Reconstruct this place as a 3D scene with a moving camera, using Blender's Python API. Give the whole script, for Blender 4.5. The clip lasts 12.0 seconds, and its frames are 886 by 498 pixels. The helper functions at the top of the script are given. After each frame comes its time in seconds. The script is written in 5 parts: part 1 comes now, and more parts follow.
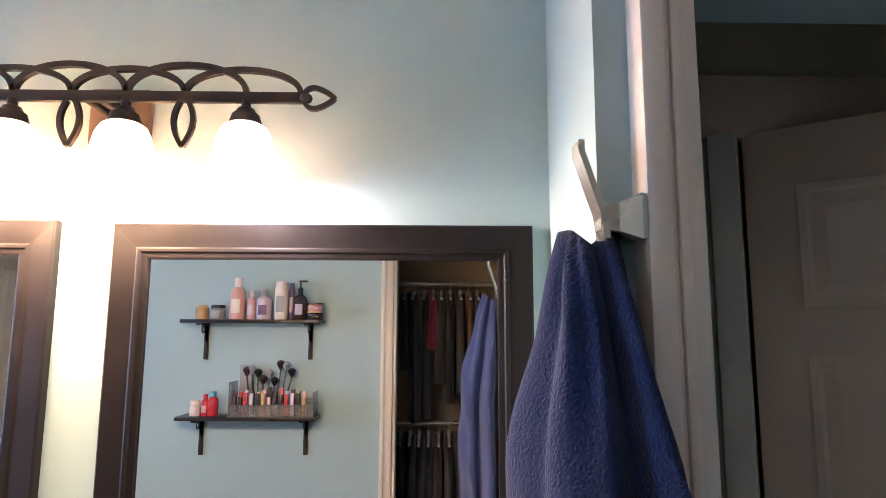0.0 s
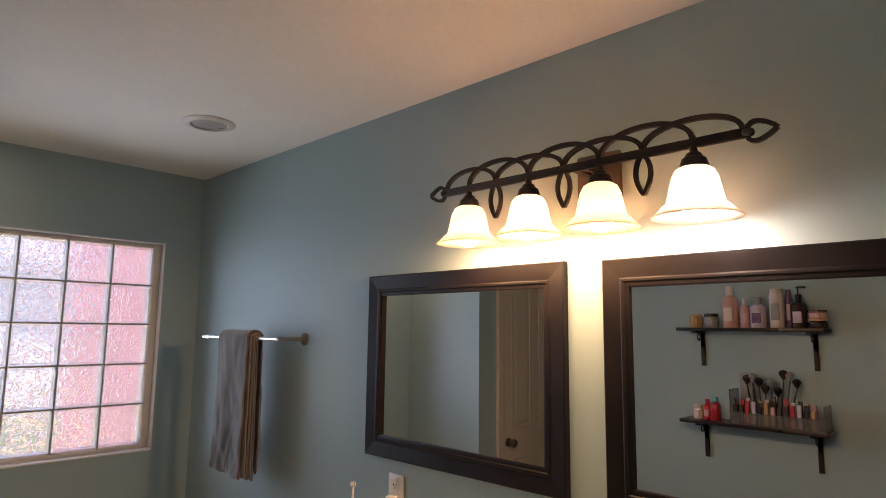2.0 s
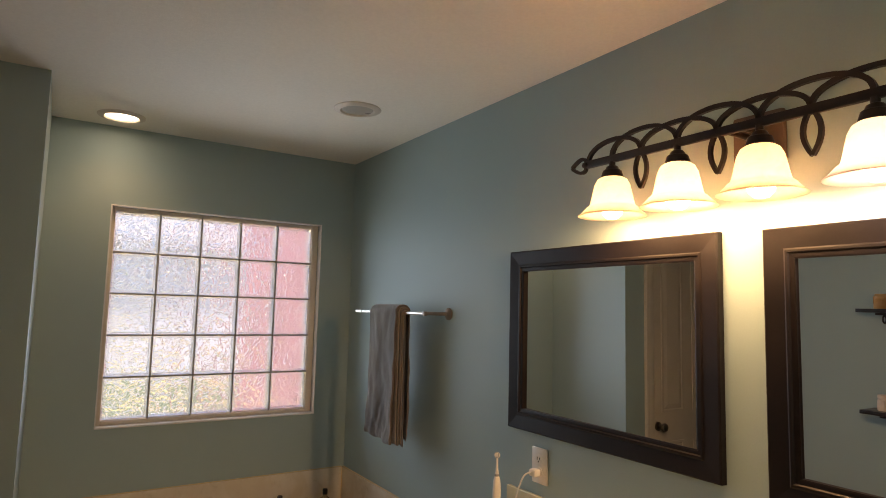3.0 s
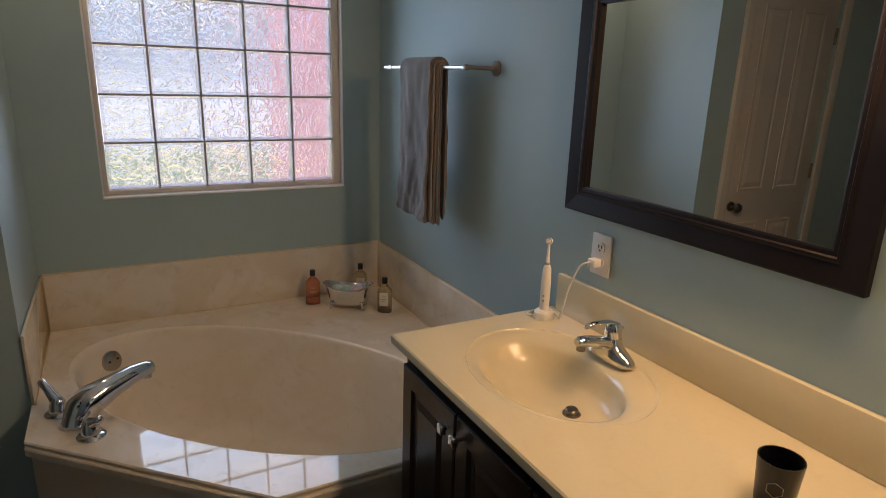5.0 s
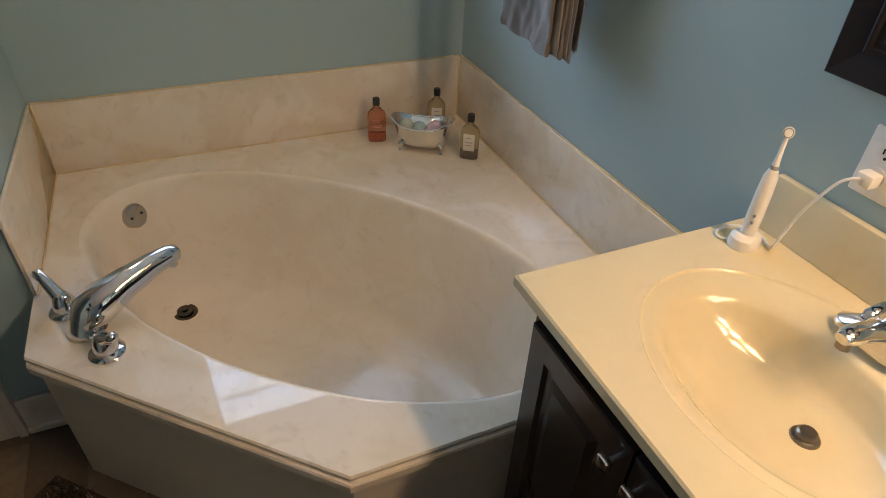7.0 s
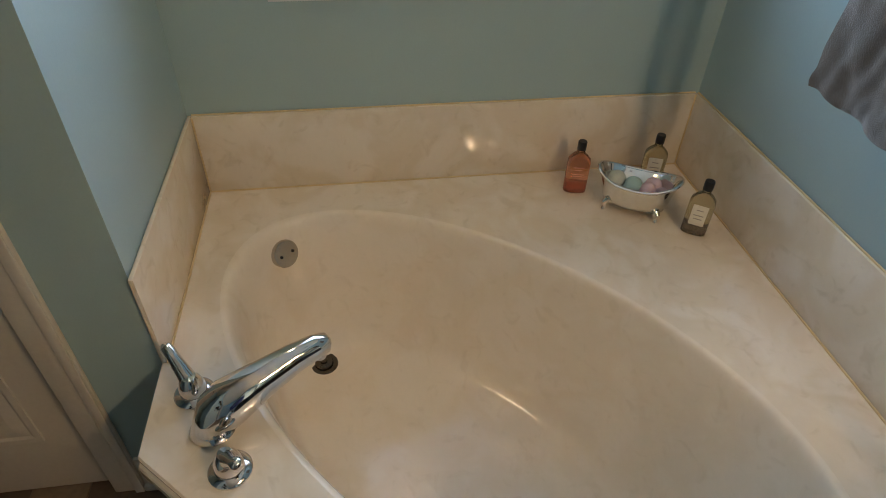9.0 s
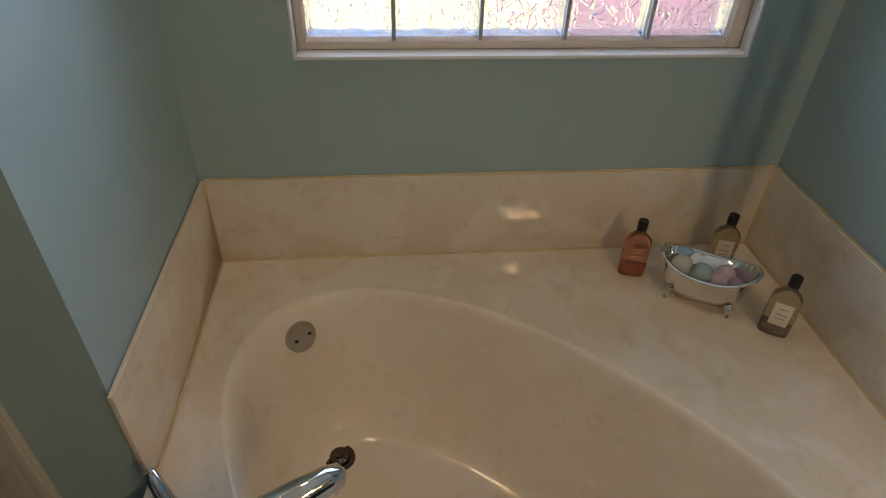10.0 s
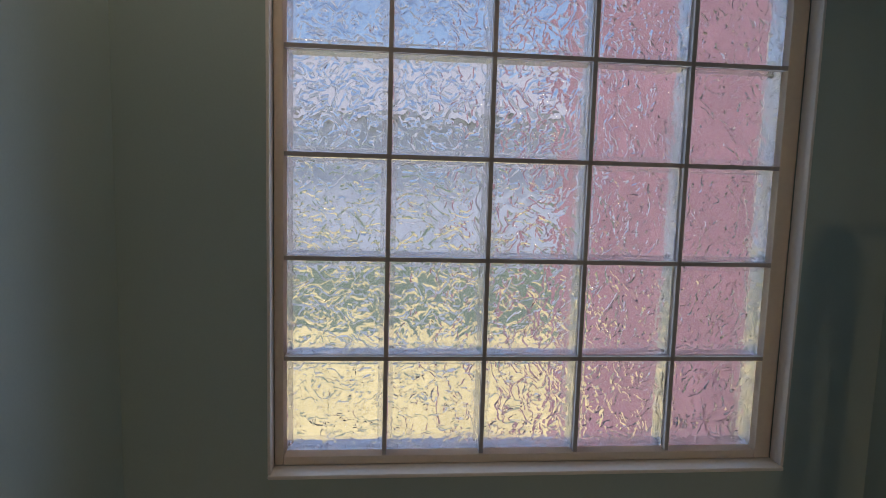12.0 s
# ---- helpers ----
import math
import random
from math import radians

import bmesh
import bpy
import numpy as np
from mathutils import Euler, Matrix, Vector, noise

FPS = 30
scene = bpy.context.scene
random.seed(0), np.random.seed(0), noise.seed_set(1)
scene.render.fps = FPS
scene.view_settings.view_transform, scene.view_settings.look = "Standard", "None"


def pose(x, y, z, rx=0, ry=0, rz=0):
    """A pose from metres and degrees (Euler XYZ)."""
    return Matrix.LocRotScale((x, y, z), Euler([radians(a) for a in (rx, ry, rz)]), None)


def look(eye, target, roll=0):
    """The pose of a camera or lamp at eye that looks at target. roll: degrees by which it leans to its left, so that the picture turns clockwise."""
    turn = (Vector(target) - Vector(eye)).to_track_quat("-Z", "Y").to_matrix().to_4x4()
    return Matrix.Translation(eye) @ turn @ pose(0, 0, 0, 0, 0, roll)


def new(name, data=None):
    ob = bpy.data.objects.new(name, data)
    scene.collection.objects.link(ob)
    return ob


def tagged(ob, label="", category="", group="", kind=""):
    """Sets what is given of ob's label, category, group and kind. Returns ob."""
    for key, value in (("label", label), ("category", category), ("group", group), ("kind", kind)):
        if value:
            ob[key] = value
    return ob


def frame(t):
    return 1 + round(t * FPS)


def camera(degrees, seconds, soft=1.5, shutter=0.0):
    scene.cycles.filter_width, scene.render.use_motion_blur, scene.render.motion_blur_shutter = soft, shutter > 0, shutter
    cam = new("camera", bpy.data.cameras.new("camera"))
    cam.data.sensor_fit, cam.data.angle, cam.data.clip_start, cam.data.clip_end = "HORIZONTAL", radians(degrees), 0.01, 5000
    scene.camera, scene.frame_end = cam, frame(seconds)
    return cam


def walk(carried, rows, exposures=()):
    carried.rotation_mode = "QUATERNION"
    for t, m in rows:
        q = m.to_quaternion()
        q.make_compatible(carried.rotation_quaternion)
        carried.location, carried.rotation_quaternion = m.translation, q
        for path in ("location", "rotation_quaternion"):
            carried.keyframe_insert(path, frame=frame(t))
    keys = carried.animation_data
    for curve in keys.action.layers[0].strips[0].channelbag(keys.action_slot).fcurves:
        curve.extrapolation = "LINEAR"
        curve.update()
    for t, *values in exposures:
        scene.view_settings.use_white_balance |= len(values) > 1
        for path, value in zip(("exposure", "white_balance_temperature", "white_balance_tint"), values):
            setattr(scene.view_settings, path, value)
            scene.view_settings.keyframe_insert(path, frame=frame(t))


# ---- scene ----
import itertools

cam = camera(72.0, 12.0, soft=0.9)
EXPOSURES = [(0, 2.98, 5600, 21), (0.3, 2.38, 5600, 22), (0.5, 1.65, 5500, 26), (0.7, 0.8, 5750, 32), (1.0, 0.12, 6050, 36), (1.5, 0.2, 6350, 40), (2.0, 1.15, 6850, 26), (2.5, 1.12, 7750, 20), (4.5, 0.72, 6900, 20), (5.5, 1.4, 6350, 16), (6.0, 1.53, 6350, 14), (6.5, 1.76, 6150, 13), (7.5, 1.76, 6150, 14), (9.5, 1.63, 6100, 8), (10, 1.27, 6200, 11), (10.5, 0.78, 6100, 12), (11, 0.36, 6100, 9), (12, 0.08, 6300, 16)]
PATH = [
    (0, (3.072, -1.252, 1.605), (3.105, 0.729, 1.877), 0.2),
    (0.5, (3.161, -1.345, 1.628), (2.77, 0.597, 1.901), 0.4),
    (1, (3.207, -1.404, 1.632), (2.453, 0.428, 1.908), 0.6),
    (1.5, (3.234, -1.427, 1.656), (2.139, 0.228, 1.903), 0.3),
    (2, (3.225, -1.433, 1.639), (1.842, -0.013, 1.902), 0.7),
    (2.5, (3.233, -1.426, 1.628), (1.624, -0.269, 1.893), 0.9),
    (2.7, (3.233, -1.434, 1.626), (1.582, -0.334, 1.882), 0.9),
    (4.3, (3.078, -1.252, 1.562), (1.358, -0.272, 1.28), 1.6),
    (4.5, (3.007, -1.195, 1.566), (1.291, -0.235, 1.205), 1.5),
    (5, (2.853, -1.171, 1.559), (1.161, -0.252, 1.018), 1.8),
    (5.5, (2.652, -1.235, 1.567), (0.997, -0.369, 0.851), 2.0),
    (6, (2.499, -1.215, 1.545), (0.909, -0.41, 0.636), 2.1),
    (6.5, (2.308, -1.09, 1.538), (0.805, -0.341, 0.451), 2.5),
    (7, (2.146, -1.018, 1.56), (0.69, -0.357, 0.358), 2.5),
    (7.5, (2.003, -1.044, 1.554), (0.532, -0.497, 0.315), 2.6),
    (7.7, (1.941, -1.062, 1.551), (0.462, -0.572, 0.298), 2.6),
    (9.3, (1.51, -1.02, 1.539), (-0.009, -0.811, 0.254), 2.0),
    (9.5, (1.45, -1.007, 1.539), (-0.074, -0.822, 0.257), 2.2),
    (10, (1.335, -1.037, 1.524), (-0.241, -0.862, 0.305), 1.9),
    (10.5, (1.312, -1.093, 1.541), (-0.457, -0.924, 0.623), 2.0),
    (11, (1.307, -1.094, 1.554), (-0.614, -0.898, 1.033), 1.9),
    (11.5, (1.216, -1.035, 1.609), (-0.761, -0.843, 1.373), 1.7),
    (12, (1.135, -1.016, 1.607), (-0.843, -0.827, 1.383), 1.6),
]
walk(cam, [(t, look(eye, target, roll)) for t, eye, target, roll in PATH], EXPOSURES)

# ---- world, sun and lights ----
world = bpy.data.worlds.new("sky")
scene.world = world
world.use_nodes = True
_n, _l = world.node_tree.nodes, world.node_tree.links
sky = _n.new("ShaderNodeTexSky")
sky.sky_type, sky.sun_disc = "NISHITA", False
sky.sun_elevation, sky.sun_rotation = radians(52.7), radians(157)
_n["Background"].inputs[1].default_value = 0.15
_l.new(sky.outputs[0], _n["Background"].inputs[0])
sun_lamp = bpy.data.lights.new("sun", "SUN")
sun_lamp.energy, sun_lamp.angle, sun_lamp.color = 5.0, radians(0.5), (1, 0.94, 0.84)
sun = new("sun", sun_lamp)
sun.matrix_world = look((3, -7, 10), (0, 0, 0))

BULBS = [(2.051, 1.0, (1.0, 0.62, 0.29)), (2.266, 1.5, (1.0, 0.63, 0.30)), (2.481, 1.0, (1.0, 0.62, 0.29)), (2.711, 0.8, (1.0, 0.80, 0.66))]
LAMP_Y = -0.12
for _x, _k, _c in BULBS:
    d = bpy.data.lights.new("bulb_light", "POINT")
    d.energy, d.color, d.shadow_soft_size = 3.3 * _k, _c, 0.06
    new("bulb_light", d).location = (_x, LAMP_Y, 1.897)
d = bpy.data.lights.new("can_light", "SPOT")
d.energy, d.color, d.shadow_soft_size, d.spot_size, d.spot_blend = 2.7, (1.0, 0.66, 0.36), 0.06, radians(130), 1.0
_o = new("can_light", d)
_o.location = (0.20, -1.23, 2.42)
d = bpy.data.lights.new("window_light", "AREA")
d.shape, d.size, d.size_y, d.energy, d.color = "RECTANGLE", 0.97, 0.97, 3.2, (0.56, 0.77, 1.0)
d.spread = radians(125)
_o = new("window_light", d)
_o.matrix_world = look((-0.041, -0.716, 1.55), (2, -0.716, 1.55))


# ---- materials ----
def mat(name, col, rough=0.5, metal=0.0, var=0.06, scale=3.0, grain=0.03, gscale=90.0, bump=0.05, bscale=150.0, spec=0.5,
        coat=0.0, sheen=0.0, trans=0.0, ior=1.45, rvar=0.08):
    m = bpy.data.materials.new(name)
    m.use_nodes = True
    n, l = m.node_tree.nodes, m.node_tree.links
    p = n["Principled BSDF"]
    tc = n.new("ShaderNodeTexCoord")

    def noise_at(s, detail=4):
        t = n.new("ShaderNodeTexNoise")
        t.inputs["Scale"].default_value, t.inputs["Detail"].default_value = s, detail
        l.new(tc.outputs["Object"], t.inputs["Vector"])
        return t
    big, small = noise_at(scale), noise_at(gscale, 2)
    mx = n.new("ShaderNodeMix")
    mx.data_type = "RGBA"
    mx.inputs[6].default_value = (*[max(0, c * (1 - var * 1.6)) for c in col], 1)
    mx.inputs[7].default_value = (*[min(1, c * (1 + var * 1.6)) for c in col], 1)
    l.new(big.outputs["Fac"], mx.inputs[0])
    hs = n.new("ShaderNodeHueSaturation")
    mr = n.new("ShaderNodeMapRange")
    mr.inputs[1].default_value, mr.inputs[2].default_value = 0.25, 0.75
    mr.inputs[3].default_value, mr.inputs[4].default_value = 1 - grain, 1 + grain
    l.new(small.outputs["Fac"], mr.inputs[0])
    l.new(mr.outputs[0], hs.inputs["Value"])
    l.new(mx.outputs[2], hs.inputs["Color"])
    l.new(hs.outputs[0], p.inputs["Base Color"])
    rr = n.new("ShaderNodeMapRange")
    rr.inputs[1].default_value, rr.inputs[2].default_value = 0.25, 0.75
    rr.inputs[3].default_value, rr.inputs[4].default_value = max(0, rough - rvar), min(1, rough + rvar)
    l.new(big.outputs["Fac"], rr.inputs[0])
    l.new(rr.outputs[0], p.inputs["Roughness"])
    p.inputs["Metallic"].default_value = metal
    p.inputs["Specular IOR Level"].default_value = spec
    p.inputs["Coat Weight"].default_value = coat
    p.inputs["Coat Roughness"].default_value = 0.03
    p.inputs["Sheen Weight"].default_value = sheen
    p.inputs["Transmission Weight"].default_value = trans
    p.inputs["IOR"].default_value = ior
    if bump:
        b = n.new("ShaderNodeBump")
        b.inputs["Strength"].default_value, b.inputs["Distance"].default_value = bump, 0.004
        bn = noise_at(bscale, 3)
        l.new(bn.outputs["Fac"], b.inputs["Height"])
        l.new(b.outputs[0], p.inputs["Normal"])
    return m


def emitter(name, col, strength):
    m = bpy.data.materials.new(name)
    m.use_nodes = True
    p = m.node_tree.nodes["Principled BSDF"]
    p.inputs["Base Color"].default_value = (*col, 1)
    p.inputs["Emission Color"].default_value = (*col, 1)
    p.inputs["Emission Strength"].default_value = strength
    return m


def marble(name, col, vein, amount, rough=0.16, wide=0.12):
    """Cast marble: a cream body with soft clouded veins."""
    m = mat(name, col, rough, var=0.04, scale=2.2, grain=0.012, bump=0.0, coat=0.3, rvar=0.03)
    n, l = m.node_tree.nodes, m.node_tree.links
    p = n["Principled BSDF"]
    src = p.inputs["Base Color"].links[0].from_socket
    tc = n.new("ShaderNodeTexCoord")
    t = n.new("ShaderNodeTexNoise")
    t.inputs["Scale"].default_value, t.inputs["Detail"].default_value, t.inputs["Distortion"].default_value = 4.6, 6, 0.5
    l.new(tc.outputs["Object"], t.inputs["Vector"])
    r = n.new("ShaderNodeValToRGB")
    e = r.color_ramp.elements
    e[0].position, e[0].color = 0.53 - wide, (0, 0, 0, 1)
    e[1].position, e[1].color = 0.53 + wide, (0, 0, 0, 1)
    r.color_ramp.interpolation = "EASE"
    mid = e.new(0.53)
    mid.color = (amount, amount, amount, 1)
    l.new(t.outputs["Fac"], r.inputs[0])
    mx = n.new("ShaderNodeMix")
    mx.data_type = "RGBA"
    l.new(r.outputs[0], mx.inputs[0])
    l.new(src, mx.inputs[6])
    mx.inputs[7].default_value = (*vein, 1)
    fine = n.new("ShaderNodeTexNoise")
    fine.inputs["Scale"].default_value, fine.inputs["Detail"].default_value, fine.inputs["Distortion"].default_value = 17, 8, 1.2
    l.new(tc.outputs["Object"], fine.inputs["Vector"])
    fr = n.new("ShaderNodeMapRange")
    fr.interpolation_type = "SMOOTHSTEP"
    fr.inputs[1].default_value, fr.inputs[2].default_value, fr.inputs[4].default_value = 0.54, 0.74, amount * 0.75
    l.new(fine.outputs["Fac"], fr.inputs[0])
    streak = n.new("ShaderNodeMix")
    streak.data_type = "RGBA"
    l.new(fr.outputs[0], streak.inputs[0])
    l.new(mx.outputs[2], streak.inputs[6])
    streak.inputs[7].default_value = (*[c * 0.74 for c in vein], 1)
    l.new(streak.outputs[2], p.inputs["Base Color"])
    return m


WALL = mat("wall_paint", (0.365, 0.48, 0.497), 0.5, var=0.03, scale=1.4, grain=0.02, gscale=200, bump=0.05, bscale=240, spec=0.4)
CEIL = mat("ceiling_paint", (0.88, 0.86, 0.79), 0.85, var=0.03, scale=1.5, bump=0.2, bscale=180)
WHITE = mat("white_trim_paint", (0.69, 0.63, 0.55), 0.4, var=0.03, bump=0.04)
DOORW = mat("door_paint", (0.66, 0.60, 0.52), 0.42, var=0.04, bump=0.06)
VINYL = mat("window_vinyl", (0.70, 0.64, 0.56), 0.45, var=0.05, bump=0.03)
SILL = mat("sill_paint", (0.80, 0.80, 0.80), 0.4, var=0.03, bump=0.03)
JOINT = mat("joint_sealant", (0.40, 0.39, 0.40), 0.6, var=0.05)
MARBLE = marble("cast_marble", (0.78, 0.71, 0.61), (0.62, 0.50, 0.32), 0.36, 0.045, 0.14)
MARBLE.node_tree.nodes["Principled BSDF"].inputs["Coat Weight"].default_value = 0.6
BASIN = marble("tub_basin_marble", (0.78, 0.71, 0.61), (0.66, 0.55, 0.38), 0.24, 0.11, 0.13)
BASIN.node_tree.nodes["Principled BSDF"].inputs["Coat Weight"].default_value = 0.12
BASIN.node_tree.nodes["Principled BSDF"].inputs["Specular IOR Level"].default_value = 0.4
APRON = mat("apron_panel", (0.64, 0.55, 0.44), 0.45, var=0.04, bump=0.05)
COUNTER = marble("counter_marble", (0.70, 0.615, 0.405), (0.64, 0.54, 0.34), 0.14, 0.13, 0.3)
ESPRESSO = mat("espresso_wood", (0.018, 0.011, 0.009), 0.32, var=0.25, scale=8, grain=0.12, gscale=60, bump=0.08, bscale=60, coat=0.2)
FRAME = mat("dark_frame_wood", (0.009, 0.006, 0.006), 0.45, var=0.25, scale=9, grain=0.1, gscale=70, bump=0.06, bscale=70, spec=0.3)
CHROME = mat("chrome", (0.72, 0.71, 0.71), 0.06, 1.0, var=0.02, bump=0.0, rvar=0.02)
NICKEL = mat("brushed_nickel", (0.62, 0.58, 0.53), 0.28, 1.0, var=0.05, bump=0.03, bscale=300)
STEELD = mat("dark_steel", (0.25, 0.22, 0.19), 0.3, 1.0, var=0.1)
# the fixture's bronze, lightened in colour to show lamp light on the backplate
PLATE_LIT = mat("lit_bronze_plate", (0.15, 0.105, 0.08), 0.45, 0.3, var=0.15, scale=14)
IRON = mat("oil_rubbed_bronze", (0.055, 0.043, 0.037), 0.45, 0.6, var=0.2, scale=14, bump=0.08, bscale=120)
MIRROR = mat("mirror_glass", (0.84, 0.85, 0.84), 0.0, 1.0, var=0.0, grain=0.0, bump=0.0, rvar=0.0)
HALLD = mat("tan_hall_paint", (0.72, 0.56, 0.44), 0.45, var=0.05, bump=0.06)
CASE = mat("tan_casing_paint", (0.74, 0.645, 0.575), 0.42, var=0.05, bump=0.05)
DARKM = mat("dark_chrome", (0.12, 0.105, 0.09), 0.2, 1.0, var=0.1)
POSTM = mat("satin_nickel", (0.27, 0.23, 0.20), 0.45, 0.8, var=0.06)
BULB = emitter("bulb_glow", (1.0, 0.80, 0.52), 6.0)
CANGLOW = emitter("can_glow", (1.0, 0.84, 0.62), 4.0)
TOWEL = mat("taupe_terry", (0.155, 0.130, 0.110), 0.95, var=0.12, scale=10, grain=0.15, gscale=260, bump=0.5, bscale=420, sheen=0.5, spec=0.1)
TOWELEDGE = mat("tan_towel_edge", (0.31, 0.245, 0.18), 0.95, var=0.1, grain=0.12, gscale=260, bump=0.5, bscale=420, sheen=0.4, spec=0.1)
BLUE = mat("blue_terry", (0.018, 0.026, 0.078), 0.95, var=0.15, scale=9, grain=0.2, gscale=240, bump=0.9, bscale=330, sheen=0.12, spec=0.1)
FLOOR = mat("brown_floor", (0.12, 0.085, 0.058), 0.4, var=0.3, scale=4, grain=0.12, gscale=60, bump=0.1, bscale=90)
RUGM = mat("dark_rug", (0.06, 0.045, 0.036), 0.95, var=0.3, scale=20, grain=0.35, gscale=160, bump=0.8, bscale=240, spec=0.1)
PLASTIC = mat("white_plastic", (0.78, 0.76, 0.72), 0.3, var=0.03, bump=0.0)
BLACKP = mat("black_plastic", (0.012, 0.012, 0.013), 0.3, var=0.1)
GREYP = mat("grey_plastic", (0.30, 0.30, 0.31), 0.4)
REDP = mat("red_plastic", (0.45, 0.02, 0.03), 0.3)
AMBER = mat("red_soap_bottle", (0.98, 0.47, 0.31), 0.08, var=0.08, trans=0.95, ior=1.35, bump=0.0, rvar=0.03)
REDLIQ = mat("red_soap_liquid", (0.95, 0.50, 0.44), 0.12, var=0.05, trans=0.75, bump=0.0, rvar=0.03)
OLIVE = mat("olive_soap_bottle", (0.66, 0.60, 0.42), 0.08, var=0.08, trans=0.88, ior=1.35, bump=0.0, rvar=0.03)
LABELM = mat("paper_label", (0.70, 0.66, 0.58), 0.6, var=0.04)
REDLAB = mat("pink_print", (0.75, 0.38, 0.27), 0.5)
GREYLAB = mat("grey_print", (0.35, 0.32, 0.30), 0.6)
SILVER = mat("silver_tub_metal", (0.78, 0.77, 0.74), 0.1, 1.0, var=0.03, bump=0.0, rvar=0.03)
BATHW = mat("pale_bath_bomb", (0.54, 0.57, 0.51), 0.9, bump=0.3)
BATHT = mat("teal_bath_bomb", (0.36, 0.50, 0.50), 0.9, bump=0.3)
BATHP = mat("lilac_bath_bomb", (0.54, 0.42, 0.50), 0.9, bump=0.3)
BRICKM = mat("pink_brick", (0.26, 0.14, 0.18), 0.85, var=0.35, scale=6, grain=0.15, bump=0.4)
SIDING = mat("pale_siding", (0.67, 0.68, 0.79), 0.7, var=0.05)
GRASS = mat("dry_lawn", (0.60, 0.50, 0.24), 0.95, var=0.35, scale=2.5, grain=0.3, gscale=40, bump=0.5, bscale=60)


def shade_glass():
    """Frosted alabaster glass that lets the bulb's light through."""
    m = bpy.data.materials.new("alabaster_shade")
    m.use_nodes = True
    n, l = m.node_tree.nodes, m.node_tree.links
    out = n["Material Output"]
    p = n["Principled BSDF"]
    p.inputs["Base Color"].default_value = (0.58, 0.52, 0.46, 1)
    p.inputs["Roughness"].default_value = 0.35
    tr = n.new("ShaderNodeBsdfTranslucent")
    tc = n.new("ShaderNodeTexCoord")
    t = n.new("ShaderNodeTexNoise")
    t.inputs["Scale"].default_value, t.inputs["Distortion"].default_value = 22, 2.5
    l.new(tc.outputs["Object"], t.inputs["Vector"])
    mx = n.new("ShaderNodeMix")
    mx.data_type = "RGBA"
    mx.inputs[6].default_value, mx.inputs[7].default_value = (0.70, 0.58, 0.50, 1), (0.96, 0.83, 0.74, 1)
    l.new(t.outputs["Fac"], mx.inputs[0])
    l.new(mx.outputs[2], tr.inputs["Color"])
    ms = n.new("ShaderNodeMixShader")
    ms.inputs[0].default_value = 0.66
    l.new(p.outputs[0], ms.inputs[1])
    l.new(tr.outputs[0], ms.inputs[2])
    l.new(ms.outputs[0], out.inputs["Surface"])
    return m


SHADE = shade_glass()


def block_glass(name, wave, milk):
    """Pressed glass of the window blocks: wavy panel or smooth milky border."""
    m = bpy.data.materials.new(name)
    m.use_nodes = True
    n, l = m.node_tree.nodes, m.node_tree.links
    p = n["Principled BSDF"]
    p.inputs["Base Color"].default_value = (0.92, 0.95, 1.0, 1)
    p.inputs["Roughness"].default_value = 0.03
    p.inputs["IOR"].default_value = 1.25
    p.inputs["Transmission Weight"].default_value = 1.0
    tc = n.new("ShaderNodeTexCoord")
    info = n.new("ShaderNodeObjectInfo")
    add = n.new("ShaderNodeVectorMath")
    add.operation = "ADD"
    mul = n.new("ShaderNodeMath")
    mul.operation = "MULTIPLY"
    mul.inputs[1].default_value = 40.0
    l.new(info.outputs["Random"], mul.inputs[0])
    l.new(tc.outputs["Object"], add.inputs[0])
    l.new(mul.outputs[0], add.inputs[1])
    t = n.new("ShaderNodeTexNoise")
    t.inputs["Scale"].default_value, t.inputs["Detail"].default_value, t.inputs["Distortion"].default_value = 22, 1.2, 2.2
    l.new(add.outputs[0], t.inputs["Vector"])
    chip = n.new("ShaderNodeMapRange")
    chip.interpolation_type = "SMOOTHSTEP"
    chip.inputs[1].default_value, chip.inputs[2].default_value = 0.50, 0.61
    l.new(t.outputs["Fac"], chip.inputs[0])
    both = n.new("ShaderNodeMath")
    both.operation = "MULTIPLY_ADD"
    both.inputs[1].default_value = 0.35
    l.new(t.outputs["Fac"], both.inputs[0])
    l.new(chip.outputs[0], both.inputs[2])
    b = n.new("ShaderNodeBump")
    b.inputs["Strength"].default_value, b.inputs["Distance"].default_value = wave, 0.009
    l.new(both.outputs[0], b.inputs["Height"])
    l.new(b.outputs[0], p.inputs["Normal"])
    tr = n.new("ShaderNodeBsdfTranslucent")
    tr.inputs["Color"].default_value = (0.90, 0.93, 1.0, 1)
    l.new(b.outputs[0], tr.inputs["Normal"])
    ms = n.new("ShaderNodeMixShader")
    ms.inputs[0].default_value = milk
    l.new(p.outputs[0], ms.inputs[1])
    l.new(tr.outputs[0], ms.inputs[2])
    l.new(ms.outputs[0], n["Material Output"].inputs["Surface"])
    return m


BLOCK = block_glass("wavy_block_glass", 0.74, 0.08)
BLOCKEDGE = block_glass("smooth_block_border", 0.4, 0.25)


# ---- mesh helpers ----
def quads(bm, rings, closed=True, cap0=False, cap1=False):
    """Skin between rings of points; returns nothing."""
    vs = [[bm.verts.new(p) for p in r] for r in rings]
    k = len(vs[0])
    for a, b in zip(vs, vs[1:]):
        for i in range(k if closed else k - 1):
            j = (i + 1) % k
            bm.faces.new((a[i], a[j], b[j], b[i]))
    if cap0:
        bm.faces.new(list(reversed(vs[0])))
    if cap1:
        bm.faces.new(vs[-1])


